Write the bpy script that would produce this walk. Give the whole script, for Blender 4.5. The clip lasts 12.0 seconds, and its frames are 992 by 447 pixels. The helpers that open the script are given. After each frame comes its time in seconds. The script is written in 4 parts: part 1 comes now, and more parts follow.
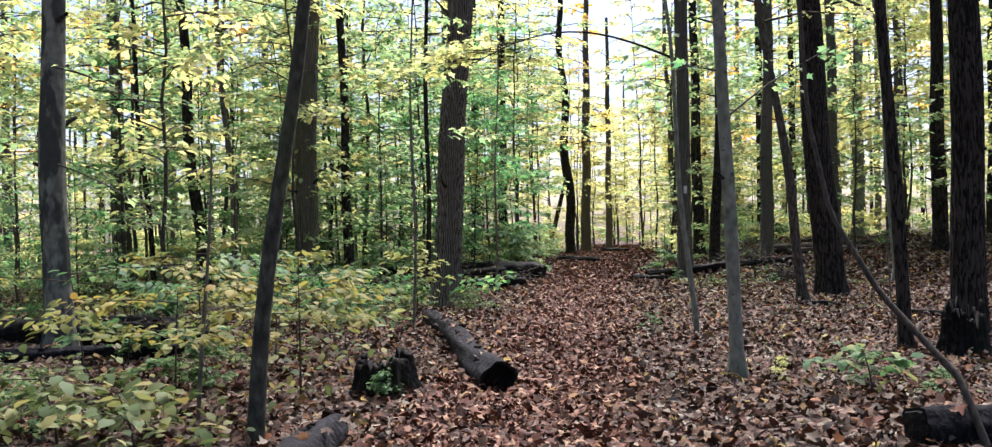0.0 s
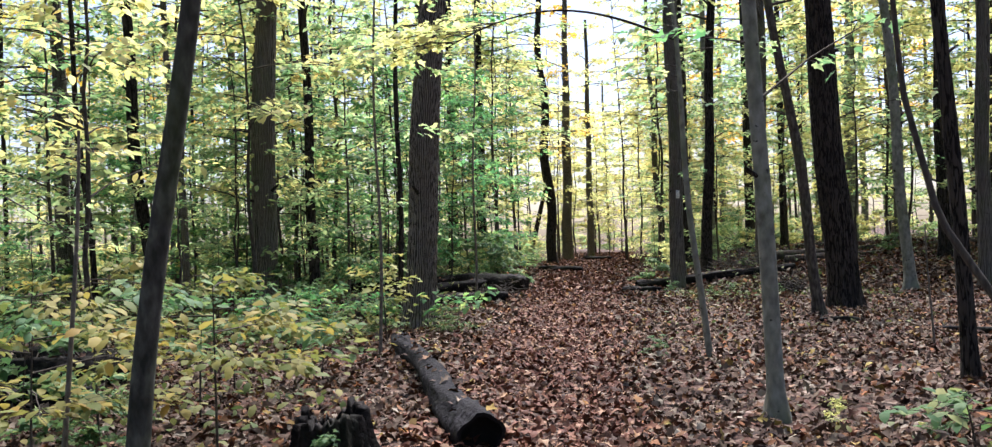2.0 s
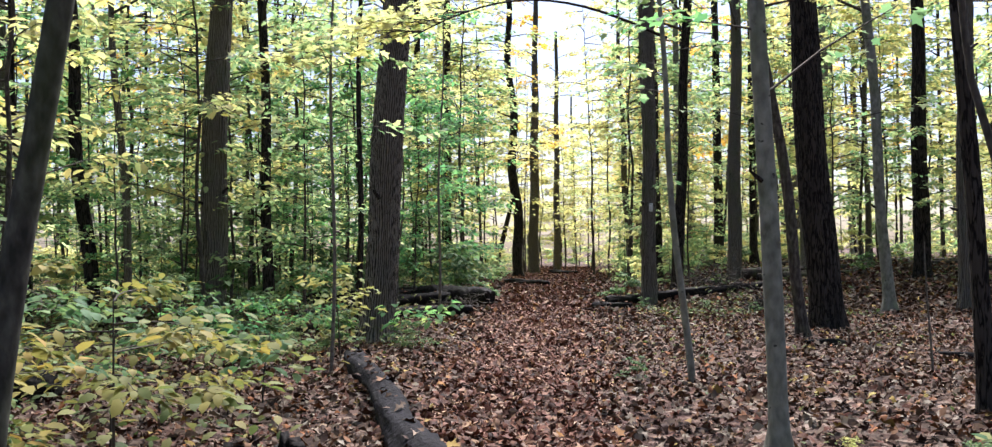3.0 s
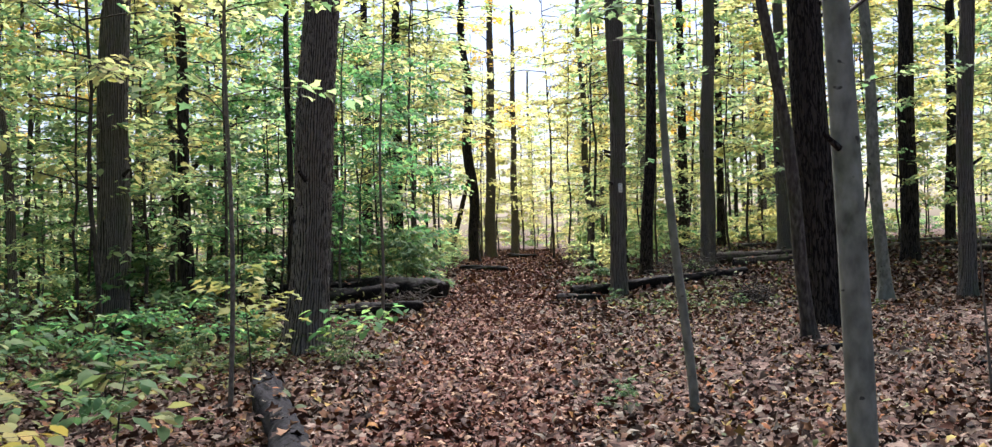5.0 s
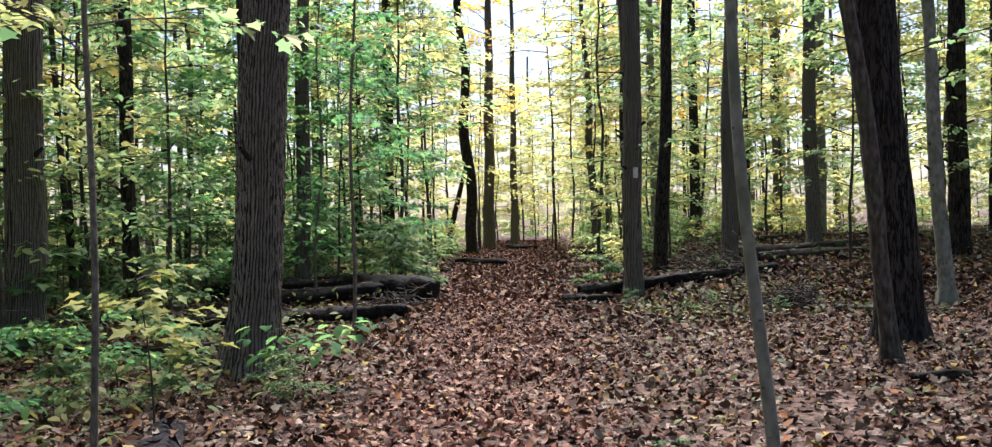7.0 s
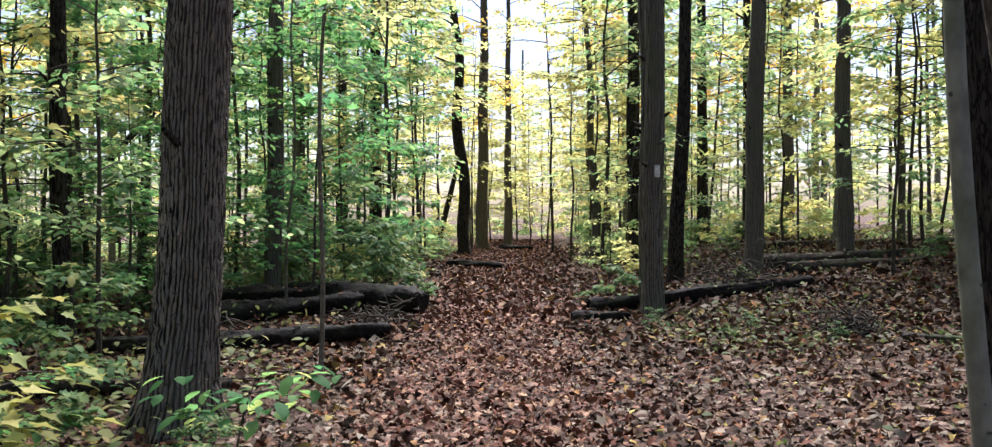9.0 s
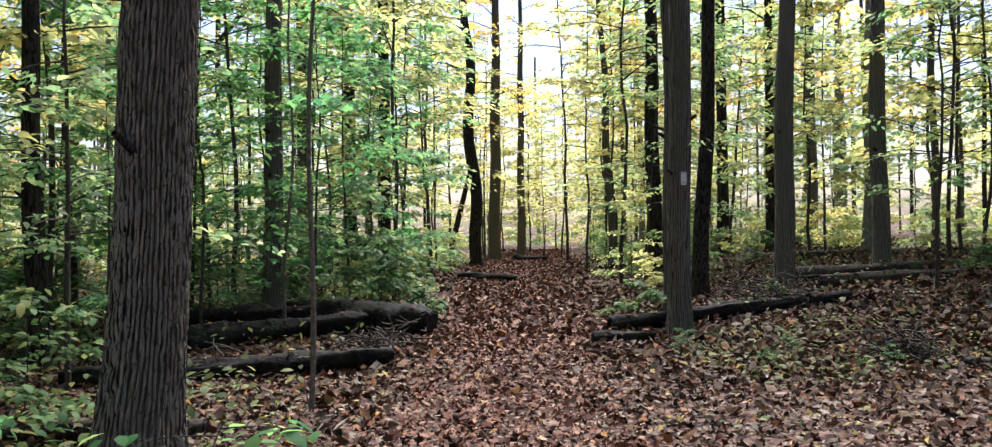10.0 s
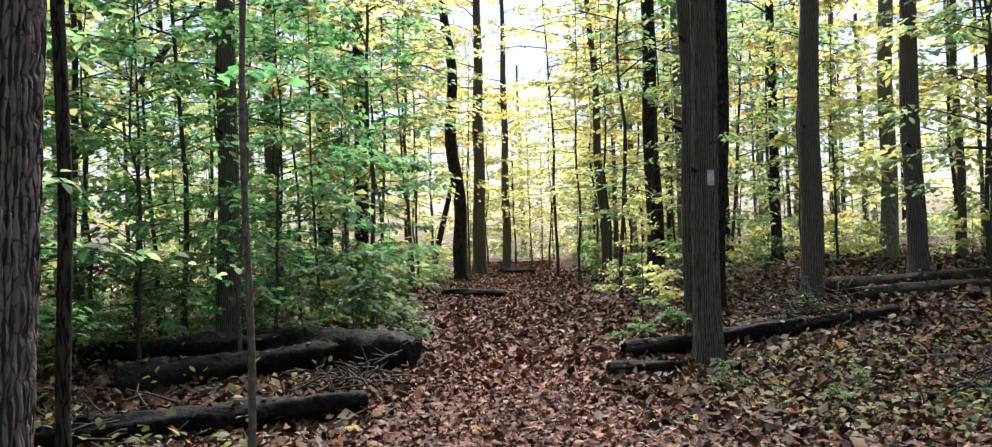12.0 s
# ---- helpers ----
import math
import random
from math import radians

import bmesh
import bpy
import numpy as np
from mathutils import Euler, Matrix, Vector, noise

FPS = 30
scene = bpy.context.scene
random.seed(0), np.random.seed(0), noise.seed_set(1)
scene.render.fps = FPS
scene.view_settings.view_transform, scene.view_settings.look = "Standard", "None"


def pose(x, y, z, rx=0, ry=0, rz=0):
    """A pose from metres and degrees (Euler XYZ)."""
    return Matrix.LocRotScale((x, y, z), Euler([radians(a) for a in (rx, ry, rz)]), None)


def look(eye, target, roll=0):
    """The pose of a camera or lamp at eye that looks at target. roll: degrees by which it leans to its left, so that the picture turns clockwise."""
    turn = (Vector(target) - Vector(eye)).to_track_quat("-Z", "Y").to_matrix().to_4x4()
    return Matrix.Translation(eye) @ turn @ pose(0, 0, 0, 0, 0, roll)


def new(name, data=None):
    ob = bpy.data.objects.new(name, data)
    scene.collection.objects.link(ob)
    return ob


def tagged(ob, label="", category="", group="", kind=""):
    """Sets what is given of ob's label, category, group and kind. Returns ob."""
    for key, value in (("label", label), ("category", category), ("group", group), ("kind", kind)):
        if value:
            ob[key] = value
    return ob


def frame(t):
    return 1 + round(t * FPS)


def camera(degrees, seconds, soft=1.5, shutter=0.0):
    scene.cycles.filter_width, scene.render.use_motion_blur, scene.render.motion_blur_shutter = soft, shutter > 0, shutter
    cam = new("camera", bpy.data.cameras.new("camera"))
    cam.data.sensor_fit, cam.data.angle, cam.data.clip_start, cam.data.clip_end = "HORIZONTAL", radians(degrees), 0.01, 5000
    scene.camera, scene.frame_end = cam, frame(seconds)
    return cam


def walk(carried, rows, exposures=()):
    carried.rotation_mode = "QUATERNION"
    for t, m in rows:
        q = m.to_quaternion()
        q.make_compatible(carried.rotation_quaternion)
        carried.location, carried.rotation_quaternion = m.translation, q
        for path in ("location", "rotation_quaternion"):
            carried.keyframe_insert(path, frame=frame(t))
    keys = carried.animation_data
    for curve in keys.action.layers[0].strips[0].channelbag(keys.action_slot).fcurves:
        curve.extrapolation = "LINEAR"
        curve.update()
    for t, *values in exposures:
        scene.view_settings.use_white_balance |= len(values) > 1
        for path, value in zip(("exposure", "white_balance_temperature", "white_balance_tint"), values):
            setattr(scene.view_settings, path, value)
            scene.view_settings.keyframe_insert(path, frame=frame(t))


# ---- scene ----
cam = camera(57.3, 12.0, soft=1.3)
EXPOSURE = 1.7
PATH = [
    (0, (-0.011, 0.099, 1.425), (-0.028, 2.099, 1.442), -1.2),
    (0.5, (-0.068, 0.53, 1.418), (-0.07, 2.53, 1.448), -1.5),
    (1, (-0.012, 1.056, 1.44), (-0.019, 3.055, 1.479), -1.9),
    (1.5, (-0.013, 1.478, 1.437), (-0.011, 3.478, 1.464), -1.9),
    (2, (-0.031, 1.954, 1.468), (0.0, 3.953, 1.502), -1.9),
    (2.5, (-0.026, 2.416, 1.442), (0.046, 4.414, 1.491), -1.6),
    (3, (-0.03, 2.956, 1.433), (0.078, 4.952, 1.493), -0.7),
    (3.2, (-0.056, 3.191, 1.443), (0.083, 5.184, 1.542), -0.5),
    (4.8, (0.129, 5.019, 1.577), (0.323, 7.009, 1.598), -1.6),
    (5, (0.173, 5.265, 1.559), (0.376, 7.255, 1.576), -1.4),
    (5.5, (0.277, 5.873, 1.56), (0.479, 7.863, 1.575), -1.3),
    (6, (0.312, 6.538, 1.549), (0.487, 8.53, 1.543), -1.1),
    (6.5, (0.374, 7.139, 1.555), (0.585, 9.128, 1.533), -1.4),
    (7, (0.485, 7.811, 1.587), (0.688, 9.8, 1.581), -1.4),
    (7.2, (0.486, 8.109, 1.589), (0.697, 10.096, 1.673), -1.3),
    (7.5, (0.5, 8.46, 1.605), (0.709, 10.45, 1.61), -1.1),
    (8.8, (0.567, 9.967, 1.682), (0.783, 11.955, 1.674), -0.4),
    (9, (0.582, 10.202, 1.705), (0.806, 12.189, 1.691), -0.5),
    (9.5, (0.695, 10.786, 1.737), (0.912, 12.774, 1.742), -1.0),
    (10, (0.707, 11.348, 1.761), (0.903, 13.339, 1.767), -0.9),
    (10.5, (0.709, 11.927, 1.772), (0.917, 13.917, 1.779), -1.6),
    (11, (0.718, 12.441, 1.78), (0.923, 14.43, 1.805), -1.4),
    (11.5, (0.721, 13.059, 1.759), (0.924, 15.049, 1.765), -1.4),
    (12, (0.771, 13.599, 1.752), (1.008, 15.585, 1.784), -1.8),
]
walk(cam, [(t, look(eye, target, roll)) for t, eye, target, roll in PATH], [(0.0, EXPOSURE, 5900, 18), (12.0, EXPOSURE, 5900, 18)])

# ---- daylight: high thin overcast ----
world = bpy.data.worlds.new("sky")
scene.world = world
world.use_nodes = True
wn = world.node_tree
sky = wn.nodes.new("ShaderNodeTexSky")
sky.sky_type, sky.sun_disc = "NISHITA", False
sky.sun_elevation, sky.sun_rotation = radians(56), radians(12)
sky.air_density, sky.dust_density, sky.ozone_density = 1.0, 2.2, 1.5
wn.links.new(sky.outputs[0], wn.nodes["Background"].inputs[0])
wn.nodes["Background"].inputs[1].default_value = 0.062
sun = new("sun", bpy.data.lights.new("sun", "SUN"))
sun.data.energy, sun.data.angle, sun.data.color = 5.0, radians(45), (1.0, 0.95, 0.88)
sun.matrix_world = look((0.116, 0.547, 0.829), (0, 0, 0))


# ---- materials ----
def mat(name, rough=0.9, spec=0.2):
    m = bpy.data.materials.new(name)
    m.use_nodes = True
    b = m.node_tree.nodes["Principled BSDF"]
    b.inputs["Roughness"].default_value = rough
    b.inputs["Specular IOR Level"].default_value = spec
    return m, m.node_tree, b


def node(nt, kind, **kw):
    n = nt.nodes.new("ShaderNode" + kind)
    for k, v in kw.items():
        n.inputs[k.replace("_", " ")].default_value = v
    return n


def ramp(nt, fac, stops, flat=False):
    r = nt.nodes.new("ShaderNodeValToRGB")
    e = r.color_ramp.elements
    while len(e) < len(stops):
        e.new(0.5)
    for k, (p, c) in enumerate(stops):
        e[k].position, e[k].color = p, (*c, 1)
    if flat:
        r.color_ramp.interpolation = "CONSTANT"
    nt.links.new(fac, r.inputs[0])
    return r.outputs[0]


def mix(nt, fac, a, b, kind="MIX"):
    m = nt.nodes.new("ShaderNodeMix")
    m.data_type, m.blend_type = "RGBA", kind
    if isinstance(fac, float):
        m.inputs[0].default_value = fac
    else:
        nt.links.new(fac, m.inputs[0])
    nt.links.new(a, m.inputs[6])
    if isinstance(b, tuple):
        m.inputs[7].default_value = (*b, 1)
    else:
        nt.links.new(b, m.inputs[7])
    return m.outputs[2]


def coords(nt, sx, sy, sz):
    t = nt.nodes.new("ShaderNodeTexCoord")
    m = nt.nodes.new("ShaderNodeMapping")
    m.inputs["Scale"].default_value = (sx, sy, sz)
    nt.links.new(t.outputs["Object"], m.inputs[0])
    return m.outputs[0]


def tex(nt, vec, scale, detail=4.0):
    n = node(nt, "TexNoise", Scale=scale, Detail=detail)
    nt.links.new(vec, n.inputs["Vector"])
    return n.outputs[0]


def bump(nt, b, height, strength, dist):
    n = node(nt, "Bump", Strength=strength, Distance=dist)
    nt.links.new(height, n.inputs["Height"])
    nt.links.new(n.outputs[0], b.inputs["Normal"])


def bark(name, dark, mid, light, stretch, scale, depth, patches=None, moss=0.0, rough=0.95, plates=0, knots=False):
    m, nt, b = mat(name, rough, 0.15)
    vec = coords(nt, scale, scale, scale * stretch)
    fine = tex(nt, vec, 1.0, 6.0)
    if stretch < 0.3:
        line = node(nt, "TexNoise", Scale=0.55, Detail=3.0, Roughness=0.5, Distortion=0.5)
        nt.links.new(vec, line.inputs["Vector"])
        furrow = ramp(nt, line.outputs[0], [(0.4, (1, 1, 1)), (0.45, (0.6, 0.6, 0.6)), (0.475, (0, 0, 0)), (0.51, (0, 0, 0)), (0.54, (0.7, 0.7, 0.7)), (0.65, (1, 1, 1))])
        if plates:
            grain = nt.nodes.new("ShaderNodeAttribute")
            grain.attribute_name = "grain"
            place = nt.nodes.new("ShaderNodeMapping")
            place.inputs["Scale"].default_value = (plates, plates * 0.24, 1)
            nt.links.new(grain.outputs["Vector"], place.inputs[0])
            warp = node(nt, "TexNoise", Scale=0.5, Detail=3.0)
            nt.links.new(place.outputs[0], warp.inputs["Vector"])
            bent = mix(nt, 0.8, place.outputs[0], warp.outputs["Color"], "ADD")
            cell = node(nt, "TexVoronoi", Scale=1.0, Randomness=1.0)
            cell.voronoi_dimensions, cell.feature = "2D", "DISTANCE_TO_EDGE"
            nt.links.new(bent, cell.inputs["Vector"])
            crack = ramp(nt, cell.outputs["Distance"], [(0.0, (0.25, 0.25, 0.25)), (0.07, (1, 1, 1))])
            wave = node(nt, "TexWave", Scale=0.314, Distortion=7.0, Detail=3.0, Detail_Scale=0.7, Detail_Roughness=0.6)
            nt.links.new(place.outputs[0], wave.inputs["Vector"])
            groove = ramp(nt, wave.outputs["Color"], [(0.06, (0, 0, 0)), (0.25, (0.4, 0.4, 0.4)), (0.5, (0.95, 0.95, 0.95)), (0.9, (1, 1, 1))])
            furrow = mix(nt, 0.15, mix(nt, 0.8, groove, crack, "MULTIPLY"), furrow)
        fine = mix(nt, 0.48 if not plates else 0.36, furrow, fine)
    broad = tex(nt, coords(nt, 1.3, 1.3, 0.5), 1.6, 3.0)
    col = ramp(nt, fine, [(0.34, dark), (0.52, mid), (0.72, light)])
    col = mix(nt, ramp(nt, broad, [(0.35, (0, 0, 0)), (0.7, (0.55, 0.55, 0.55))]), col, mid)
    if patches:
        spots = tex(nt, coords(nt, 5, 5, 2.0), 1.0, 3.0)
        col = mix(nt, ramp(nt, spots, [(0.47, (0, 0, 0)), (0.54, (0.85, 0.85, 0.85))]), col, patches)
    if moss:
        green = tex(nt, coords(nt, 2.5, 2.5, 1.2), 1.0, 5.0)
        col = mix(nt, ramp(nt, green, [(0.5, (0, 0, 0)), (0.68, (moss, moss, moss))]), col, (0.07, 0.1, 0.03))
    if knots:
        eye = tex(nt, coords(nt, 13, 13, 19), 1.0, 1.0)
        col = mix(nt, ramp(nt, eye, [(0.72, (0, 0, 0)), (0.75, (0.85, 0.85, 0.85))]), col, (0.03, 0.028, 0.022))
    nt.links.new(col, b.inputs["Base Color"])
    bump(nt, b, fine, 0.9, depth)
    return m


BARK_OAK = bark("furrowed_bark", (0.014, 0.012, 0.009), (0.112, 0.094, 0.074), (0.23, 0.197, 0.158), 0.2, 34, 0.03, plates=27)
BARK_BROWN = bark("brown_bark", (0.018, 0.015, 0.012), (0.09, 0.078, 0.062), (0.185, 0.163, 0.135), 0.14, 46, 0.018, moss=0.35, plates=34)
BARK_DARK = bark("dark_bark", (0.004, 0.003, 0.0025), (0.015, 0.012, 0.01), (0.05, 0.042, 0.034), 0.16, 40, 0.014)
BARK_GREY = bark("smooth_grey_bark", (0.085, 0.084, 0.066), (0.165, 0.163, 0.13), (0.25, 0.248, 0.205), 0.6, 14, 0.004, moss=0.4, knots=True)
BARK_PATCH = bark("patched_grey_bark", (0.08, 0.078, 0.06), (0.15, 0.146, 0.115), (0.22, 0.215, 0.175), 0.6, 14, 0.003, patches=(0.03, 0.03, 0.028))
BARK_STEM = bark("sapling_bark", (0.058, 0.05, 0.039), (0.115, 0.1, 0.079), (0.19, 0.167, 0.133), 0.5, 40, 0.002)
BARK_YOUNG = bark("young_bark", (0.014, 0.014, 0.011), (0.045, 0.044, 0.035), (0.1, 0.098, 0.078), 0.45, 22, 0.006, moss=0.3)
BARK_LEAN = bark("mottled_brown_bark", (0.014, 0.011, 0.009), (0.06, 0.05, 0.04), (0.13, 0.11, 0.09), 0.35, 26, 0.008, moss=0.2)
TWIG = bark("twig_bark", (0.022, 0.018, 0.014), (0.052, 0.044, 0.034), (0.1, 0.085, 0.066), 0.3, 40, 0.002)
ROTTEN = bark("wet_rotten_wood", (0.002, 0.0016, 0.0013), (0.007, 0.0055, 0.0045), (0.03, 0.023, 0.018), 1.0, 16, 0.03, moss=0.08, rough=0.85)
LOG_GREY = bark("weathered_grey_wood", (0.002, 0.0018, 0.002), (0.0075, 0.0066, 0.0076), (0.032, 0.029, 0.034), 0.8, 22, 0.03, moss=0.0, rough=0.92)
LOG_BROWN = bark("log_bark", (0.01, 0.008, 0.006), (0.035, 0.027, 0.021), (0.1, 0.08, 0.065), 0.8, 20, 0.014, moss=0.5, rough=0.85)


def flat(name, colour, rough=0.8):
    m, nt, b = mat(name, rough)
    n = tex(nt, coords(nt, 1, 1, 1), 30, 4)
    nt.links.new(ramp(nt, n, [(0.3, tuple(c * 0.6 for c in colour)), (0.7, tuple(min(1, c * 1.3) for c in colour))]), b.inputs["Base Color"])
    return m


HOLLOW = flat("charred_heartwood", (0.008, 0.007, 0.006), 1.0)
BLAZE = flat("faded_white_paint", (0.55, 0.54, 0.5))


def leaf(name, stops, through_light, rough=0.6, shift=0.25, gloss=0.12):
    m, nt, b = mat(name, rough, gloss)
    g = nt.nodes.new("ShaderNodeNewGeometry")
    o = nt.nodes.new("ShaderNodeObjectInfo")
    add = nt.nodes.new("ShaderNodeMath")
    add.operation, add.inputs[1].default_value = "MULTIPLY_ADD", shift
    nt.links.new(o.outputs["Random"], add.inputs[0])
    sc = nt.nodes.new("ShaderNodeMath")
    sc.operation, sc.inputs[1].default_value = "MULTIPLY", 1 - shift
    nt.links.new(g.outputs["Random Per Island"], sc.inputs[0])
    nt.links.new(sc.outputs[0], add.inputs[2])
    col = ramp(nt, add.outputs[0], stops)
    blotch = tex(nt, coords(nt, 1, 1, 1), 40, 2)
    col = mix(nt, ramp(nt, blotch, [(0.45, (0, 0, 0)), (0.8, (0.4, 0.4, 0.4) if not through_light else (0.2, 0.2, 0.2))]), col, (0.16, 0.1, 0.05))
    nt.links.new(col, b.inputs["Base Color"])
    if through_light:
        t = nt.nodes.new("ShaderNodeBsdfTranslucent")
        s = nt.nodes.new("ShaderNodeMixShader")
        s.inputs[0].default_value = through_light
        bright = mix(nt, 1.0, col, (1.22, 1.22, 1.1), "MULTIPLY")
        nt.links.new(bright, t.inputs[0])
        nt.links.new(b.outputs[0], s.inputs[1])
        nt.links.new(t.outputs[0], s.inputs[2])
        nt.links.new(s.outputs[0], nt.nodes["Material Output"].inputs[0])
    return m


LEAF_GREEN = leaf("green_leaf", [(0.0, (0.045, 0.15, 0.065)), (0.5, (0.1, 0.25, 0.09)), (0.85, (0.2, 0.35, 0.11)), (1.0, (0.46, 0.47, 0.15))], 0.68)
LEAF_LIME = leaf("lime_leaf", [(0.0, (0.07, 0.17, 0.075)), (0.4, (0.21, 0.335, 0.15)), (0.75, (0.39, 0.46, 0.21)), (1.0, (0.62, 0.55, 0.2))], 0.68)
LEAF_YELLOW = leaf("yellow_leaf", [(0.0, (0.27, 0.36, 0.14)), (0.4, (0.47, 0.49, 0.2)), (0.85, (0.62, 0.55, 0.22)), (1.0, (0.63, 0.46, 0.15))], 0.68)
LEAF_GOLD = leaf("golden_leaf", [(0.0, (0.5, 0.42, 0.08)), (0.5, (0.62, 0.42, 0.06)), (1.0, (0.6, 0.28, 0.05))], 0.58)
LEAF_LOW = leaf("ground_plant_leaf", [(0.0, (0.03, 0.058, 0.02)), (0.45, (0.085, 0.12, 0.038)), (0.8, (0.2, 0.205, 0.072)), (1.0, (0.33, 0.26, 0.09))], 0.35)
LEAF_SHRUB = leaf("shrub_leaf", [(0.0, (0.027, 0.078, 0.032)), (0.45, (0.078, 0.165, 0.059)), (0.8, (0.183, 0.257, 0.096)), (1.0, (0.403, 0.375, 0.137))], 0.4)
LEAF_GOLDEN_GREEN = leaf("yellow_maple_leaf", [(0.0, (0.2, 0.25, 0.07)), (0.5, (0.34, 0.34, 0.11)), (1.0, (0.42, 0.36, 0.13))], 0.4)
LEAF_AMBER = leaf("amber_leaf", [(0.0, (0.085, 0.13, 0.034)), (0.5, (0.18, 0.185, 0.05)), (0.85, (0.28, 0.225, 0.05)), (1.0, (0.29, 0.165, 0.042))], 0.42)
LITTER_PATH = leaf("trodden_leaf", [(0.0, (0.0144, 0.0061, 0.0036)), (0.25, (0.0539, 0.0182, 0.0109)), (0.5, (0.1040, 0.0357, 0.0218)), (0.72, (0.1648, 0.0709, 0.0432)), (0.9, (0.2585, 0.1520, 0.0913)), (0.96, (0.2874, 0.1887, 0.1139)), (1.0, (0.2585, 0.1153, 0.0228))], 0.0, 0.68, 0.0, 0.1)
LITTER = leaf("fallen_leaf", [(0.0, (0.0099, 0.0068, 0.0057)), (0.14, (0.0352, 0.0180, 0.0122)), (0.24, (0.0913, 0.0301, 0.0173)), (0.34, (0.0492, 0.0315, 0.0222)), (0.45, (0.0877, 0.0585, 0.0395)), (0.53, (0.1409, 0.0637, 0.0252)), (0.6, (0.0316, 0.0180, 0.0130)),
                            (0.7, (0.1129, 0.0825, 0.0574)), (0.78, (0.1758, 0.1431, 0.1045)), (0.86, (0.2249, 0.1955, 0.1469)), (0.91, (0.2115, 0.0750, 0.0216)), (0.96, (0.1129, 0.0675, 0.0430)), (0.985, (0.2538, 0.1647, 0.0430)), (1.0, (0.2819, 0.2326, 0.0647))], 0.0, 0.75, 0.0, 0.1)


def path_x(y):
    return 0.3 + 0.115 * (y - 9) + 0.0004 * (y - 9) ** 2


def path_half(y):
    return 0.95 + np.clip((y - 12) * 0.03, 0, 1.2)


def soil():
    m, nt, b = mat("leaf_mould", 0.95, 0.1)
    vec = coords(nt, 1, 1, 1)
    v = node(nt, "TexVoronoi", Scale=11.0, Randomness=1.0)
    nt.links.new(vec, v.inputs["Vector"])
    sep = nt.nodes.new("ShaderNodeSeparateColor")
    nt.links.new(v.outputs["Color"], sep.inputs[0])
    col = ramp(nt, sep.outputs[0], [(0.0, (0.01, 0.006, 0.005)), (0.35, (0.047, 0.026, 0.02)), (0.6, (0.09, 0.054, 0.041)), (0.85, (0.16, 0.108, 0.082)), (1.0, (0.26, 0.2, 0.155))])
    col = mix(nt, ramp(nt, tex(nt, vec, 0.35, 4), [(0.45, (0, 0, 0)), (0.7, (0.6, 0.6, 0.6))]), col, (0.1, 0.074, 0.052))
    nt.links.new(col, b.inputs["Base Color"])
    h = node(nt, "Math")
    h.operation = "ADD"
    nt.links.new(sep.outputs[1], h.inputs[0])
    nt.links.new(tex(nt, vec, 25, 4), h.inputs[1])
    bump(nt, b, h.outputs[0], 0.8, 0.03)
    return m


SOIL = soil()

# ---- mesh tools ----
rng = np.random.default_rng(7)


def mesh(name, verts, faces, material, smooth=False):
    """verts (n,3) and faces (m,k), all of one length."""
    verts, faces = np.asarray(verts, float), np.asarray(faces, int)
    me = bpy.data.meshes.new(name)
    k = faces.shape[1]
    me.vertices.add(len(verts))
    me.vertices.foreach_set("co", verts.ravel())
    me.loops.add(faces.size)
    me.loops.foreach_set("vertex_index", faces.ravel())
    me.polygons.add(len(faces))
    me.polygons.foreach_set("loop_start", np.arange(0, faces.size, k))
    if smooth:
        me.polygons.foreach_set("use_smooth", np.ones(len(faces), bool))
    me.materials.append(material)
    me.update(calc_edges=True)
    me.validate()
    return me


def join(pieces):
    verts, faces, n = [], [], 0
    for v, f in pieces:
        verts.append(v)
        faces.append(np.asarray(f) + n)
        n += len(v)
    return np.concatenate(verts), np.concatenate(faces)


def part(name, me, parent, label="", at=(0, 0, 0)):
    ob = new(name, me)
    if name in ("branchwork", "crown", "foliage", "twig_work"):
        tagged(ob, kind="stuff")
    ob.parent = parent
    ob.location = at
    return tagged(ob, label) if label else ob


def thing(name, x, y, z, label, category, group="", kind=""):
    ob = new(name)
    ob.empty_display_size = 0.2
    ob.location = (x, y, z)
    return tagged(ob, label, category, group, kind)


OVAL = (np.array([(0, 0, 0), (0.32, -0.26, 0.05), (0.32, 0.26, 0.05), (0.7, -0.22, 0.02), (0.7, 0.22, 0.02), (1, 0, -0.1)]),
        np.array([(0, 1, 2), (1, 3, 2), (2, 3, 4), (3, 5, 4)]))
RHOMB = (np.array([(0, 0, 0), (0.5, -0.33, 0.07), (1, 0, -0.08), (0.5, 0.33, 0.07)]), np.array([(0, 1, 2), (0, 2, 3)]))
MAPLE = (np.array([(0.35, 0, 0), (0, 0, 0.0), (0.02, 0.3, 0.06), (0.26, 0.25, 0.03), (0.5, 0.52, 0.1), (0.58, 0.22, 0.03), (1, 0, -0.1),
                   (0.58, -0.22, 0.03), (0.5, -0.52, 0.1), (0.26, -0.25, 0.03), (0.02, -0.3, 0.06)]),
         np.array([(0, a, a % 10 + 1) for a in range(1, 11)]))


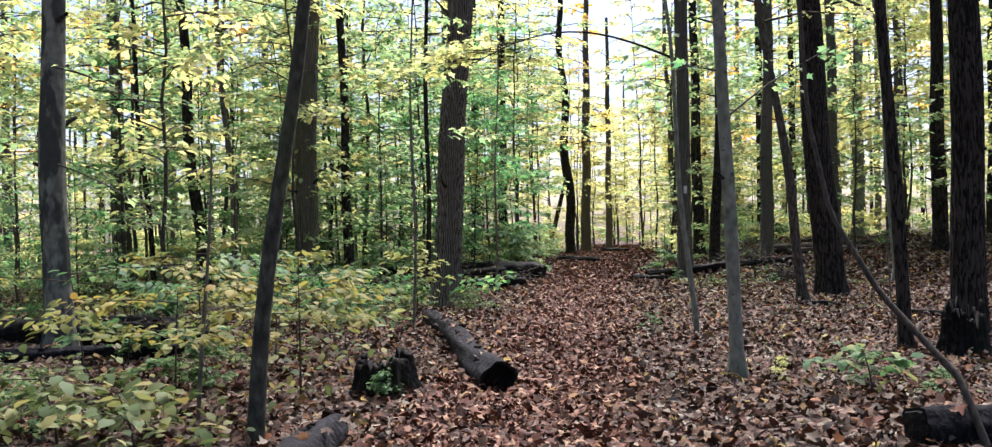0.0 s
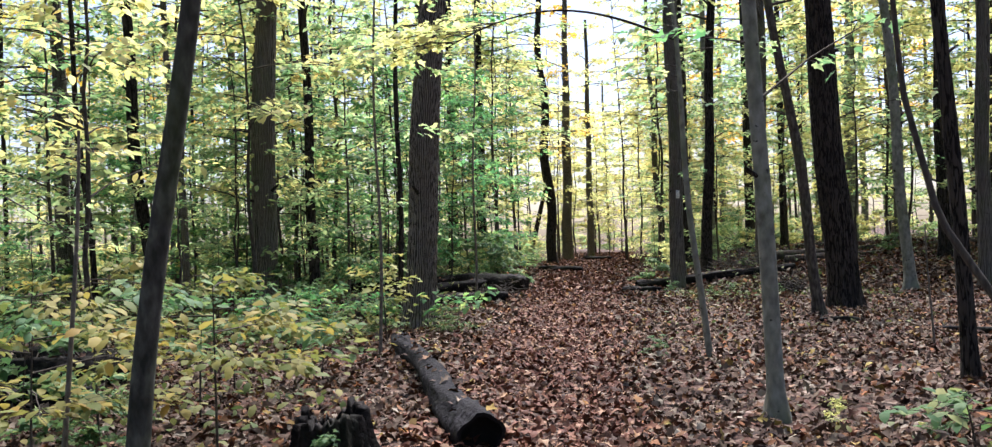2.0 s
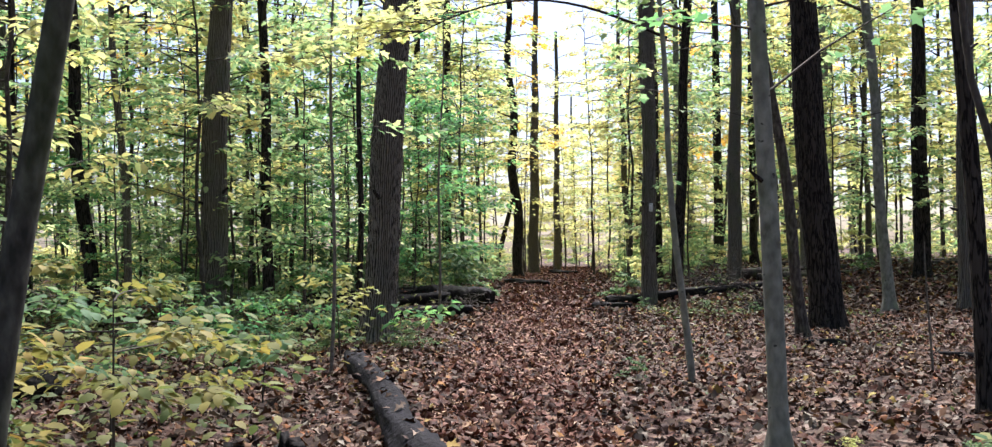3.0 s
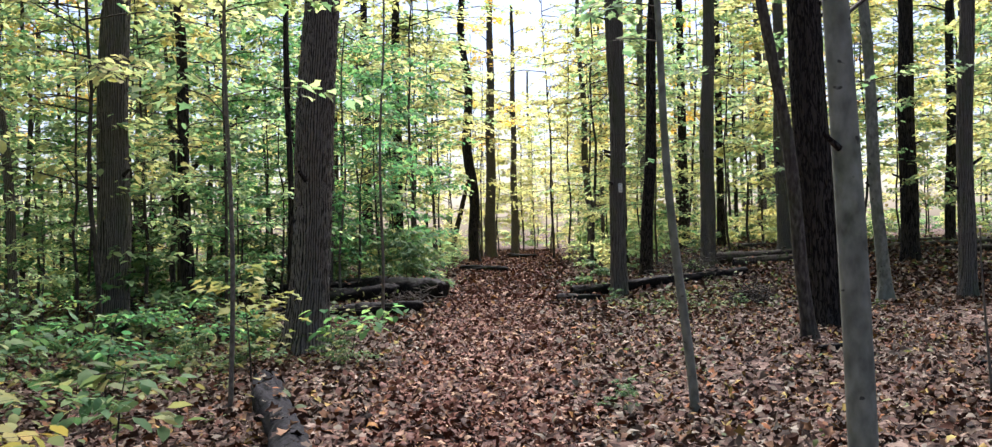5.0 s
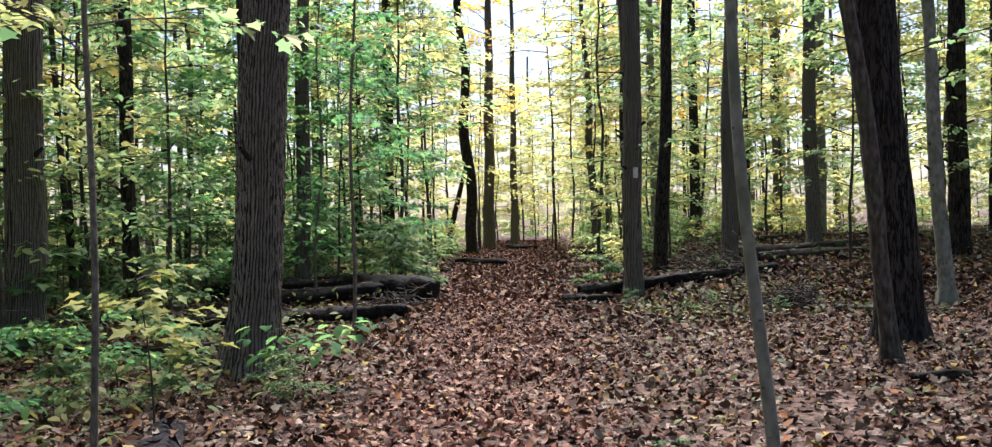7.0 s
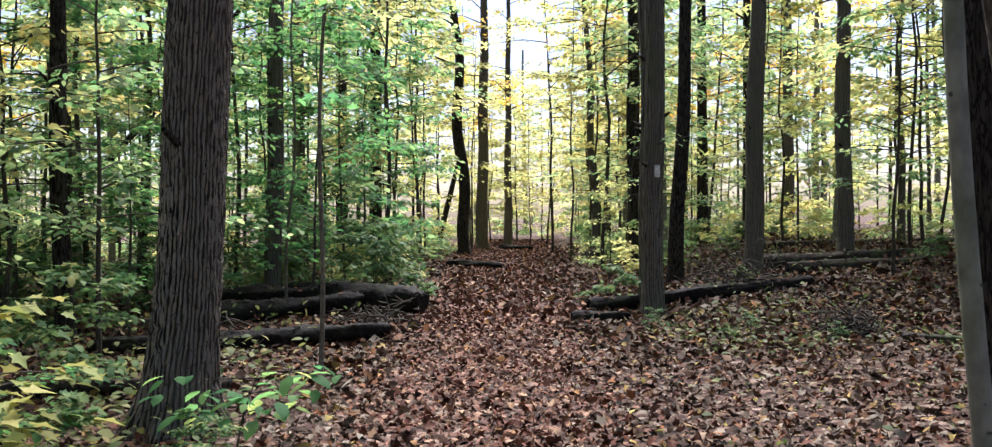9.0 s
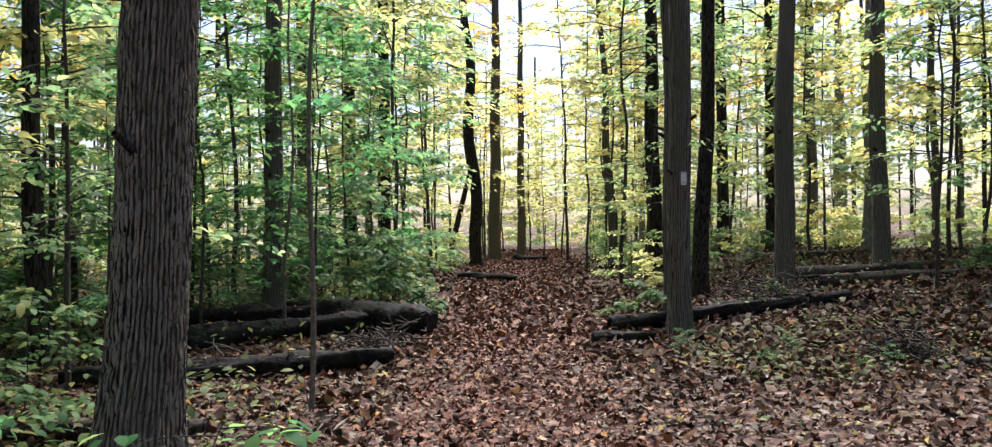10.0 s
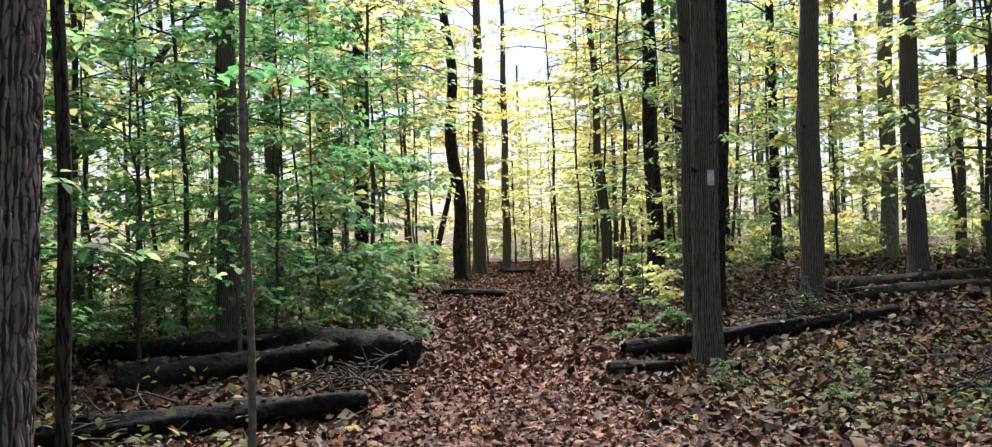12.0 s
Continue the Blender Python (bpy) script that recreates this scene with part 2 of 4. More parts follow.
def leaves(shape, pos, yaw, pitch, roll, size, curl=1.0):
    """Leaf blades at pos (n,3), each an island."""
    v, f = shape
    n = len(pos)
    v = np.repeat(v[None], n, 0) * np.asarray(size)[:, None, None]
    v[:, :, 2] *= np.broadcast_to(curl, (n,))[:, None]
    cr, sr, cp, sp, cy, sy = np.cos(roll), np.sin(roll), np.cos(pitch), np.sin(pitch), np.cos(yaw), np.sin(yaw)
    x, y, z = v[..., 0], v[..., 1], v[..., 2]
    y, z = y * cr[:, None] - z * sr[:, None], y * sr[:, None] + z * cr[:, None]
    x, z = x * cp[:, None] - z * sp[:, None], x * sp[:, None] + z * cp[:, None]
    x, y = x * cy[:, None] - y * sy[:, None], x * sy[:, None] + y * cy[:, None]
    verts = np.stack([x, y, z], -1) + pos[:, None]
    faces = f[None] + (np.arange(n) * v.shape[1])[:, None, None]
    return verts.reshape(-1, 3), faces.reshape(-1, f.shape[1])


def tube(points, radii, sides=6):
    p = np.asarray(points, float)
    d = np.gradient(p, axis=0)
    d /= np.linalg.norm(d, axis=1)[:, None] + 1e-9
    side = np.cross(d, (0.31, 0.17, 0.93) if abs(d[0][2]) < 0.8 else (0.95, 0.2, 0.1))
    side /= np.linalg.norm(side, axis=1)[:, None]
    up = np.cross(side, d)
    a = np.linspace(0, 2 * np.pi, sides, endpoint=False)
    r = np.broadcast_to(radii, (len(p),))[:, None, None]
    v = p[:, None] + r * (np.cos(a)[None, :, None] * side[:, None] + np.sin(a)[None, :, None] * up[:, None])
    k, i = np.meshgrid(np.arange(len(p) - 1), np.arange(sides), indexing="ij")
    j = (i + 1) % sides
    f = np.stack([k * sides + i, k * sides + j, (k + 1) * sides + j, (k + 1) * sides + i], -1).reshape(-1, 4)
    return v.reshape(-1, 3), f


def ground_z(x, y):
    x, y = np.asarray(x, float), np.asarray(y, float)
    z = 0.05 * np.sin(0.9 * x + 0.4 * y) * np.sin(0.7 * y - 0.3 * x + 1) + 0.03 * np.sin(2.3 * x + 1.1) * np.sin(1.9 * y + 0.5)
    off = np.abs(x - path_x(y)) / path_half(y)
    near = np.clip(off, 0, 1) ** 2
    rise = 0.115 * np.clip(x - path_x(y) - 2.5, 0, 7) * np.clip((y - 22.5) / 6, 0, 1)
    dip = 0.1 * np.exp(-((x - 2.35) ** 2 + (y - 9.4) ** 2) / 3) + 0.1 * np.exp(-((x - 2.75) ** 2 + (y - 13.2) ** 2) / 2)
    return z * (0.3 + 0.7 * near) + 0.06 * (near - 1) + rise - dip


# ---- trees ----
def trunk_mesh(dia, height, lean, bend, material, seed, ridges=0, depth=0.02, fine=False, flare=0.6, coarse=False, near=True):
    r = np.random.default_rng(seed)
    low = np.arange(-0.15, 5.5, 0.025 if fine else 0.2)
    z = np.array([-0.15, 0, 0.15, 0.4, 1, 2, 3.2, 4.5, 6, 8, 10, 12, 14, height]) if coarse else np.concatenate([low, np.arange(5.6, height + 0.01, 0.8)])
    sides = 300 if fine else 12 if coarse else ((96 if near else 48) if dia > 0.25 else 40 if ridges else 16)
    a = np.linspace(0, 2 * np.pi, sides, endpoint=False)
    Z, A = np.meshgrid(z, a, indexing="ij")
    h = np.clip(Z, 0, None)
    ph = r.uniform(0, 6.3, 8)
    lobes = 1 + 0.35 * np.sin(4 * A + ph[0]) + 0.25 * np.sin(7 * A + ph[1])
    R = dia / 2 * (1 - 0.62 * (h / height) ** 1.2) * (1 + flare * lobes * np.exp(-h / (0.35 * dia + 0.08)))
    R *= 1 + 0.03 * np.sin(2 * A + ph[2] + 0.7 * Z) + 0.025 * np.sin(3 * A + ph[3] - 1.1 * Z) + 0.02 * np.sin(2.3 * Z + ph[4])
    if ridges:
        if fine:
            drift = 0.05 * np.sin(1.7 * Z + ph[5]) + 0.05 * np.sin(5.3 * Z + 2 * A + ph[6])
            sway = 0.06 * np.sin(12 * Z + 5 * np.sin(3 * A + ph[4]) + ph[3])
            one, two = (np.clip((np.abs(np.sin(ridges / 2 * (A + drift + q * sway))) - 0.1) / 0.5, 0, 1) for q in (-1, 1))
            R += depth * (0.35 * (one + two) * 0.5 + 0.65 * one * two - 0.6) * (0.8 + 0.3 * np.sin(11 * Z + 9 * A)) + 0.05 * depth * r.normal(size=R.shape)
        w = A + 0.1 * np.sin(1.7 * Z + ph[5]) + 0.06 * np.sin(4.1 * Z + ph[6] + 3 * A) + 0.03 * np.sin(9 * Z + 5 * A)
        g = np.clip((np.abs(np.sin(ridges / 2 * w)) - 0.12) / 0.6, 0, 1)
        g = g * g * (3 - 2 * g)
        cut = 0.6 + 0.4 * np.abs(np.sin(6 * Z + 3 * np.floor(ridges * w / 6.283) * 1.7)) ** 0.4
        if not fine:
            R += depth * (g * cut - 0.7) + 0.06 * depth * r.normal(size=R.shape)
    else:
        R *= 1 + 0.012 * r.normal(size=R.shape)
    cx = lean[0] * h + bend * np.sin(h * 1.1 + ph[7]) * np.clip(h / 2, 0, 1)
    cy = lean[1] * h + 0.5 * bend * np.sin(h * 0.9 + ph[0]) * np.clip(h / 2, 0, 1)
    v = np.stack([cx + R * np.cos(A), cy + R * np.sin(A), Z], -1).reshape(-1, 3)
    k, i = np.meshgrid(np.arange(len(z) - 1), np.arange(sides), indexing="ij")
    j = (i + 1) % sides
    f = np.stack([k * sides + i, k * sides + j, (k + 1) * sides + j, (k + 1) * sides + i], -1).reshape(-1, 4)
    me = mesh("trunk", v, f, material, True)
    around = np.mod(A - np.pi / 2, 2 * np.pi) * dia / 2 + seed * 3.7
    me.attributes.new("grain", "FLOAT_VECTOR", "POINT").data.foreach_set("vector", np.stack([around, Z, 0 * Z], -1).ravel())
    return me


def limb(r, start, yaw, slope, length, radius, twigs, per, size, shape, droop=0.25, spread=0.35, bare=0.0):
    """One branch with side twigs and its leaves in a flat spray."""
    t = np.linspace(0, 1, 6)
    dirx = np.array([math.cos(yaw), math.sin(yaw)])
    pts = np.zeros((6, 3))
    wob = r.normal(0, 0.04, 6) * length * t
    pts[:, :2] = start[:2] + np.outer(t * length, dirx) + np.outer(wob, [-dirx[1], dirx[0]])
    pts[:, 2] = start[2] + length * (slope * t - droop * t * t)
    wood = [tube(pts if bare < 0.5 else pts[[0, 2, 5]], radius * (1 - 0.8 * (t if bare < 0.5 else t[[0, 2, 5]])), 3)]
    spots, yaws = [], []
    for k in range(twigs):
        u = r.uniform(0.25, 1.0)
        p = np.array([np.interp(u, t, pts[:, c]) for c in range(3)])
        ty = yaw + r.choice([-1, 1]) * r.uniform(0.4, 1.2)
        tl = length * spread * r.uniform(0.5, 1.1)
        q = p + tl * np.array([math.cos(ty), math.sin(ty), r.uniform(-0.25, 0.15)])
        if r.uniform() >= bare:
            wood.append(tube([p, q], [radius * 0.28, radius * 0.1], 3))
        s = r.uniform(0.1, 1.05, per)[:, None]
        spots.append(p + (q - p) * s + r.normal(0, 1, (per, 3)) * (0.5 * size, 0.5 * size, 0.3 * size))
        yaws.append(ty + r.choice([-1, 1], per) * r.uniform(0.3, 1.3, per))
    pos, yw = np.concatenate(spots), np.concatenate(yaws)
    n = len(pos)
    lv = leaves(shape, pos, yw, r.normal(-0.25, 0.25, n), r.normal(0, 0.3, n), size * r.uniform(0.6, 1.25, n))
    return wood, lv


def crown_meshes(seed, z0, z1, radius, limbs, twigs, per, size, shape, material, limb_r, taper=0.6, wood_mat=None, bare=1.0):
    r = np.random.default_rng(seed)
    wood, lv = [], []
    for k in range(limbs):
        u = (k + r.uniform()) / limbs
        z = z0 + (z1 - z0) * u
        length = radius * (1 - taper * u) * r.uniform(0.6, 1.15)
        w, l = limb(r, np.array([0, 0, z]), r.uniform(0, 6.283), r.uniform(0.15, 0.6), length, limb_r * (1 - 0.5 * u), twigs, per, size, shape, bare=bare)
        wood += w
        lv.append(l)
    return mesh("branchwork", *join(wood), wood_mat or TWIG, True), mesh("crown", *join(lv), material)


CANOPY = [crown_meshes(100 + k, 5.5 + (k % 3) * 1.2, 15.5, 3.4, 15, 8, 7, 0.27, RHOMB, (LEAF_LIME, LEAF_YELLOW, LEAF_LIME, LEAF_GOLD, LEAF_YELLOW, LEAF_LIME)[k], 0.05) for k in range(6)]
HIGH_CANOPY = [crown_meshes(140 + k, 7.5, 15.5, 3.2, 10, 7, 6, 0.2, RHOMB, (LEAF_LIME, LEAF_YELLOW, LEAF_LIME)[k], 0.05) for k in range(3)]
count = 0


def tree(x, y, dia, lean=0.0, kind="brown", height=16.0, bend=0.03, label=""):
    global count
    count += 1
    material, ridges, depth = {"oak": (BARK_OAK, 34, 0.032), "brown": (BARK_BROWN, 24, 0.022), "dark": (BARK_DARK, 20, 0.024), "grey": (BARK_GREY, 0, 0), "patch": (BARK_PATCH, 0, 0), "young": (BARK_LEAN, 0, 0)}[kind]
    words = {"oak": "tall tree with deeply furrowed grey-brown bark", "brown": "tall forest tree with ridged brown bark", "dark": "forest tree with nearly black rough bark",
             "grey": "slender tree with smooth grey-green bark", "patch": "grey-barked tree with dark lichen patches", "young": "slender leaning tree with mottled brown bark"}[kind]
    ob = thing("tree", x, y, float(ground_z(x, y)), label or words, "tree", "forest trees")
    big = dia > 0.12
    trunk = part("trunk", trunk_mesh(dia, height, (lean, 0.01 * math.sin(count)), bend, material, count, ridges if big else 0, depth * min(1, dia / 0.4), kind == "oak", {"brown": 0.35, "dark": 0.35, "grey": 0.8}.get(kind, 0.55), near=y < 28), ob)
    if y < 30:
        r = np.random.default_rng(900 + count)
        for k in range(4):
            z, a, out = r.uniform(1.9, 5.0), r.uniform(0, 6.283), dia * 0.36
            base = np.array([lean * z + out * math.cos(a), out * math.sin(a), z])
            tip = base + np.array([math.cos(a), math.sin(a), r.uniform(0.2, 0.8)]) * r.uniform(0.05, 0.1 + 0.3 * dia)
            thick = min(0.03, 0.1 * dia)
            part("branch_stub", mesh("branch_stub", *tube([base, (base + tip) / 2, tip], [thick * 1.3, thick, thick * 0.7], 7), BARK_DARK, True), trunk)
    limbs, leafage = HIGH_CANOPY[count % 3] if y < 36 else CANOPY[count % 6]
    s = height / 16
    for name, me in (("branchwork", limbs), ("crown", leafage)):
        c = part(name, me, ob, at=(lean * 9 * s * 0.9, 0, 0))
        c.scale = (s * (0.8 if dia < 0.2 else 1), s * (0.8 if dia < 0.2 else 1), s)
        c.rotation_euler.z = count * 1.7
    return ob


# the trees along the walk
tree(-5.57, 11.37, 0.33, -0.013, "patch", 15)
tree(-4.4, 20.0, 0.49, 0.03, "brown", 17)
tree(-1.2, 17.9, 0.52, 0.072, "oak", 18)
tree(-7.0, 21.3, 0.27, -0.075, "dark", 14, 0.08)
tree(-8.1, 21.0, 0.13, -0.06, "dark", 11, 0.05)
tree(-11.0, 26.0, 0.40, -0.01, "brown", 16)
tree(-6.0, 20.5, 0.15, -0.06, "brown", 12, 0.05)
tree(-4.0, 23.5, 0.25, -0.02, "dark", 14)
tree(-1.77, 21.0, 0.12, 0.01, "dark", 12, 0.03)
tree(-1.77, 28.1, 0.33, 0.03, "brown", 16)
tree(-1.3, 44.0, 0.45, 0.0, "dark", 17)
tree(-9.95, 41.5, 0.50, 0.02, "brown", 17)
tree(-13.0, 50.0, 0.55, 0.0, "brown", 17)
tree(3.75, 51.0, 0.56, -0.03, "dark", 17, 0.12)
tree(5.3, 59.0, 0.66, 0.02, "brown", 18)
tree(7.6, 66.0, 0.5, 0.01, "brown", 17)
blazed = tree(4.96, 25.3, 0.37, 0.012, "brown", 17, 0.02, label="tall brown-barked tree with a white trail blaze")
tree(7.0, 30.5, 0.34, 0.05, "dark", 16)
tree(5.3, 26.6, 0.36, -0.005, "brown", 17, 0.03)
tree(8.1, 38.0, 0.46, 0.0, "dark", 17)
tree(2.35, 9.42, 0.148, -0.025, "grey", 10, 0.015)
tree(5.36, 16.5, 0.175, -0.118, "young", 10, 0.05)
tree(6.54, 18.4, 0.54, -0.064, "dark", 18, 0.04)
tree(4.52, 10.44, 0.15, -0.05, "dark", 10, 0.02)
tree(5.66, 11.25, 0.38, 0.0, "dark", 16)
tree(8.42, 29.4, 0.4, 0.03, "brown", 16)
tree(10.85, 29.95, 0.36, 0.0, "brown", 16)
tree(8.9, 47.0, 0.34, -0.035, "brown", 14, 0.06)
tree(9.55, 22.2, 0.25, -0.06, "grey", 14)
tree(12.75, 26.8, 0.42, 0.0, "dark", 16)
tree(11.3, 22.3, 0.34, 0.02, "brown", 15)
tree(16.5, 31.0, 0.3, 0.03, "dark", 15)

# the faded trail mark on the blazed tree
az = np.linspace(-0.22, 0.22, 5)
hz = np.linspace(-0.1, 0.1, 5)
bv = [(0.05 + 0.215 * math.sin(a * (1 - 6 * h * h) - 0.05), -0.215 * math.cos(a - 0.05), 2.49 + h) for h in hz for a in az]
bf = [(r * 5 + c, r * 5 + c + 1, r * 5 + c + 6, r * 5 + c + 5) for r in range(4) for c in range(4)]
bl = mesh("blaze", bv, bf, BLAZE)
bl_ob = part("blaze", bl, blazed, "worn white painted trail mark")
sol = bl_ob.modifiers.new("thick", "SOLIDIFY")
sol.thickness = 0.006


def forest(n, x0, x1, y0, y1, seed, clear=3.6, crowns=CANOPY):
    r = np.random.default_rng(seed)
    kept = [(o.location.x, o.location.y) for o in scene.objects if o.name.startswith("tree") and o.parent is None]
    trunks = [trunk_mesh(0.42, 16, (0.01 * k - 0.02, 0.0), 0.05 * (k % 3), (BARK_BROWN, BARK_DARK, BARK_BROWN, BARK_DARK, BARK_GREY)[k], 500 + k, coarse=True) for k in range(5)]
    made = 0
    while made < n:
        x, y = r.uniform(x0, x1), r.uniform(y0, y1)
        if abs(x - path_x(y)) < clear or min(math.hypot(x - a, y - b) for a, b in kept) < 2.0:
            continue
        kept.append((x, y))
        k = int(r.integers(5))
        ob = thing("tree", x, y, float(ground_z(x, y)), "tall straight forest tree in autumn leaf", "tree", "forest trees")
        thick = r.choice([0.3, 0.5, 0.8, 1.1])
        t = part("trunk", trunks[k], ob)
        t.scale = (thick, thick, 1.1)
        t.rotation_euler.z = r.uniform(0, 6.3)
        limbs, leafage = crowns[int(r.integers(len(crowns)))]
        turn, s = r.uniform(0, 6.3), r.uniform(0.85, 1.2)
        for name, me in (("branchwork", limbs), ("crown", leafage)):
            c = part(name, me, ob)
            c.rotation_euler.z, c.scale = turn, (s, s, r.uniform(0.85, 1.1) if name == "branchwork" else c.scale.z)
            c.scale = (s, s, 1.05)
        made += 1


forest(50, -40, 0, 30, 76, 1)
forest(42, 6, 48, 34, 76, 2)
forest(9, -26, -9, 6, 30, 3)
forest(7, 15, 34, 12, 32, 4)
forest(16, -25, 25, -28, -4, 5)
forest(10, -5, 30, 66, 80, 6)
forest(12, -45, 60, 80, 96, 7, 0, HIGH_CANOPY)


# ---- saplings and bushes ----
def sapling_meshes(seed, height, z0, radius, limbs, twigs, per, size, shape, material, stem_r):
    r = np.random.default_rng(seed)
    z = np.linspace(-0.1, height, 12)
    wob = np.cumsum(r.normal(0, 0.035, (12, 2)), 0) * height / 6
    pts = np.column_stack([wob - wob[0], z])
    stem = mesh("stem", *tube(pts, stem_r * (1 - 0.85 * np.linspace(0, 1, 12)), 7), TWIG, True)
    wood, lv = [], []
    for k in range(limbs):
        u = (k + r.uniform()) / limbs
        zz = z0 + (height - z0) * u
        c = np.array([np.interp(zz, z, pts[:, 0]), np.interp(zz, z, pts[:, 1]), zz])
        w, l = limb(r, c, r.uniform(0, 6.283), r.uniform(0.05, 0.55), radius * (1 - 0.55 * u) * r.uniform(0.6, 1.2), stem_r * 0.4, twigs, per, size, shape, bare=0.85 if shape is RHOMB else 0.4)
        wood += w
        lv.append(l)
    return stem, mesh("branchwork", *join(wood), TWIG, True), mesh("foliage", *join(lv), material)


UNDER = {
    "green": [sapling_meshes(200 + k, 4.5 + k, 0.7, 1.7, 15 + 2 * k, 8, 8, 0.135, OVAL, LEAF_GREEN, 0.03) for k in range(3)],
    "lime": [sapling_meshes(210 + k, 5 + k, 1.0, 1.8, 14 + 2 * k, 8, 8, 0.135, OVAL, LEAF_LIME, 0.03) for k in range(3)],
    "yellow": [sapling_meshes(220 + k, 5 + 1.2 * k, 1.6, 1.9, 13 + 2 * k, 8, 8, 0.135, OVAL, LEAF_YELLOW, 0.03) for k in range(3)],
    "tall_green": [sapling_meshes(270 + k, 9.0, 1.6, 2.6, 26, 8, 7, 0.21, RHOMB, LEAF_GREEN, 0.05) for k in range(2)],
    "tall_lime": [sapling_meshes(272 + k, 9.5, 2.0, 2.7, 27, 8, 7, 0.21, RHOMB, LEAF_LIME, 0.05) for k in range(3)],
    "tall_yellow": [sapling_meshes(276 + k, 10.0, 2.2, 2.8, 27, 8, 7, 0.22, RHOMB, LEAF_YELLOW, 0.05) for k in range(3)],
    "thick_green": [sapling_meshes(300 + k, 6.8, 0.95, 2.1, 27, 8, 7, 0.17, OVAL, LEAF_GREEN, 0.035) for k in range(2)],
    "thick_lime": [sapling_meshes(303 + k, 8.0, 1.8, 2.5, 26, 8, 7, 0.175, OVAL, LEAF_LIME, 0.045) for k in range(2)],
    "thick_yellow": [sapling_meshes(306 + k, 8.5, 2.3, 2.8, 26, 8, 7, 0.185, OVAL, LEAF_YELLOW, 0.045) for k in range(2)],
    "far_bush": [sapling_meshes(310 + k, 3.2, 0.1, 2.6, 12, 8, 7, 0.34, RHOMB, (LEAF_LIME, LEAF_YELLOW)[k], 0.04) for k in range(2)],
    "over_yellow": [sapling_meshes(350 + k, 12.0, 5.0, 3.0, 20, 8, 7, 0.19, RHOMB, (LEAF_YELLOW, LEAF_LIME)[k], 0.06) for k in range(2)],
    "broad_leaf": [sapling_meshes(340 + k, 0.55, 0.3, 0.3, 4, 2, 2, 0.26, OVAL, LEAF_LOW, 0.008) for k in range(2)],
    "low_green": [sapling_meshes(320 + k, 1.7, 0.1, 1.5, 10, 7, 6, 0.21, RHOMB, (LEAF_GREEN, LEAF_LIME)[k], 0.02) for k in range(2)],
    "low_yellow": [sapling_meshes(324 + k, 1.5, 0.1, 1.4, 10, 7, 6, 0.2, RHOMB, (LEAF_LIME, LEAF_YELLOW)[k], 0.02) for k in range(2)],
    "mid_lime": [sapling_meshes(292 + k, 6.5, 0.8, 2.2, 14, 7, 7, 0.24, RHOMB, LEAF_LIME, 0.035) for k in range(3)],
    "mid_yellow": [sapling_meshes(295 + k, 7.0, 0.9, 2.3, 14, 7, 7, 0.25, RHOMB, LEAF_YELLOW, 0.035) for k in range(3)],
    "far_yellow": [sapling_meshes(280 + k, 8.0, 0.8, 3.0, 20, 8, 7, 0.3, RHOMB, LEAF_YELLOW, 0.06) for k in range(2)],
    "far_lime": [sapling_meshes(282 + k, 8.0, 0.6, 3.0, 20, 8, 7, 0.3, RHOMB, LEAF_LIME, 0.06) for k in range(2)],
    "green_bush": [sapling_meshes(240 + k, 1.5, 0.12, 1.0, 12, 8, 7, 0.13, OVAL, LEAF_SHRUB, 0.012) for k in range(2)],
    "lime_bush": [sapling_meshes(250 + k, 1.2, 0.12, 0.9, 8, 7, 6, 0.155, MAPLE, LEAF_SHRUB, 0.011) for k in range(2)],
    "gold_bush": [sapling_meshes(260 + k, 1.25, 0.45, 0.9, 7, 6, 5, 0.13, MAPLE, LEAF_YELLOW, 0.011) for k in range(2)],
}
WORDS = {
    "green": ("understory sapling with tiers of green leaves", "sapling"), "lime": ("understory sapling with yellow-green leaves", "sapling"),
    "yellow": ("slender sapling with pale yellow autumn leaves", "sapling"),
    "tall_green": ("young understory tree with layered green leaves", "tree"), "tall_lime": ("young understory tree with yellow-green leaves", "tree"),
    "tall_yellow": ("young understory tree with pale yellow leaves", "tree"), "far_yellow": ("distant young tree in yellow leaf", "tree"), "thick_green": ("bushy young maple with dense layered green leaves", "tree"), "thick_lime": ("young maple with wide tiers of yellow-green leaves", "tree"),
    "thick_yellow": ("young maple with wide tiers of pale yellow leaves", "tree"), "far_bush": ("distant bush in autumn leaf", "bush"), "over_yellow": ("tall slim tree with yellow leaves reaching over the path", "tree"), "broad_leaf": ("short seedling with a few broad pale leaves", "seedling"), "low_green": ("low leafy green bush among the trees", "bush"), "low_yellow": ("low leafy yellow-green bush among the trees", "bush"), "mid_lime": ("slim sapling with yellow-green leaves among the trees", "sapling"),
    "mid_yellow": ("slim sapling with yellow leaves among the trees", "sapling"), "far_lime": ("distant young tree in yellow-green leaf", "tree"),
    "green_bush": ("low bushy green maple seedling", "bush"), "lime_bush": ("low seedling with yellow-green leaves", "bush"),
    "gold_bush": ("low seedling with bright yellow leaves", "bush"),
}
grown = 0


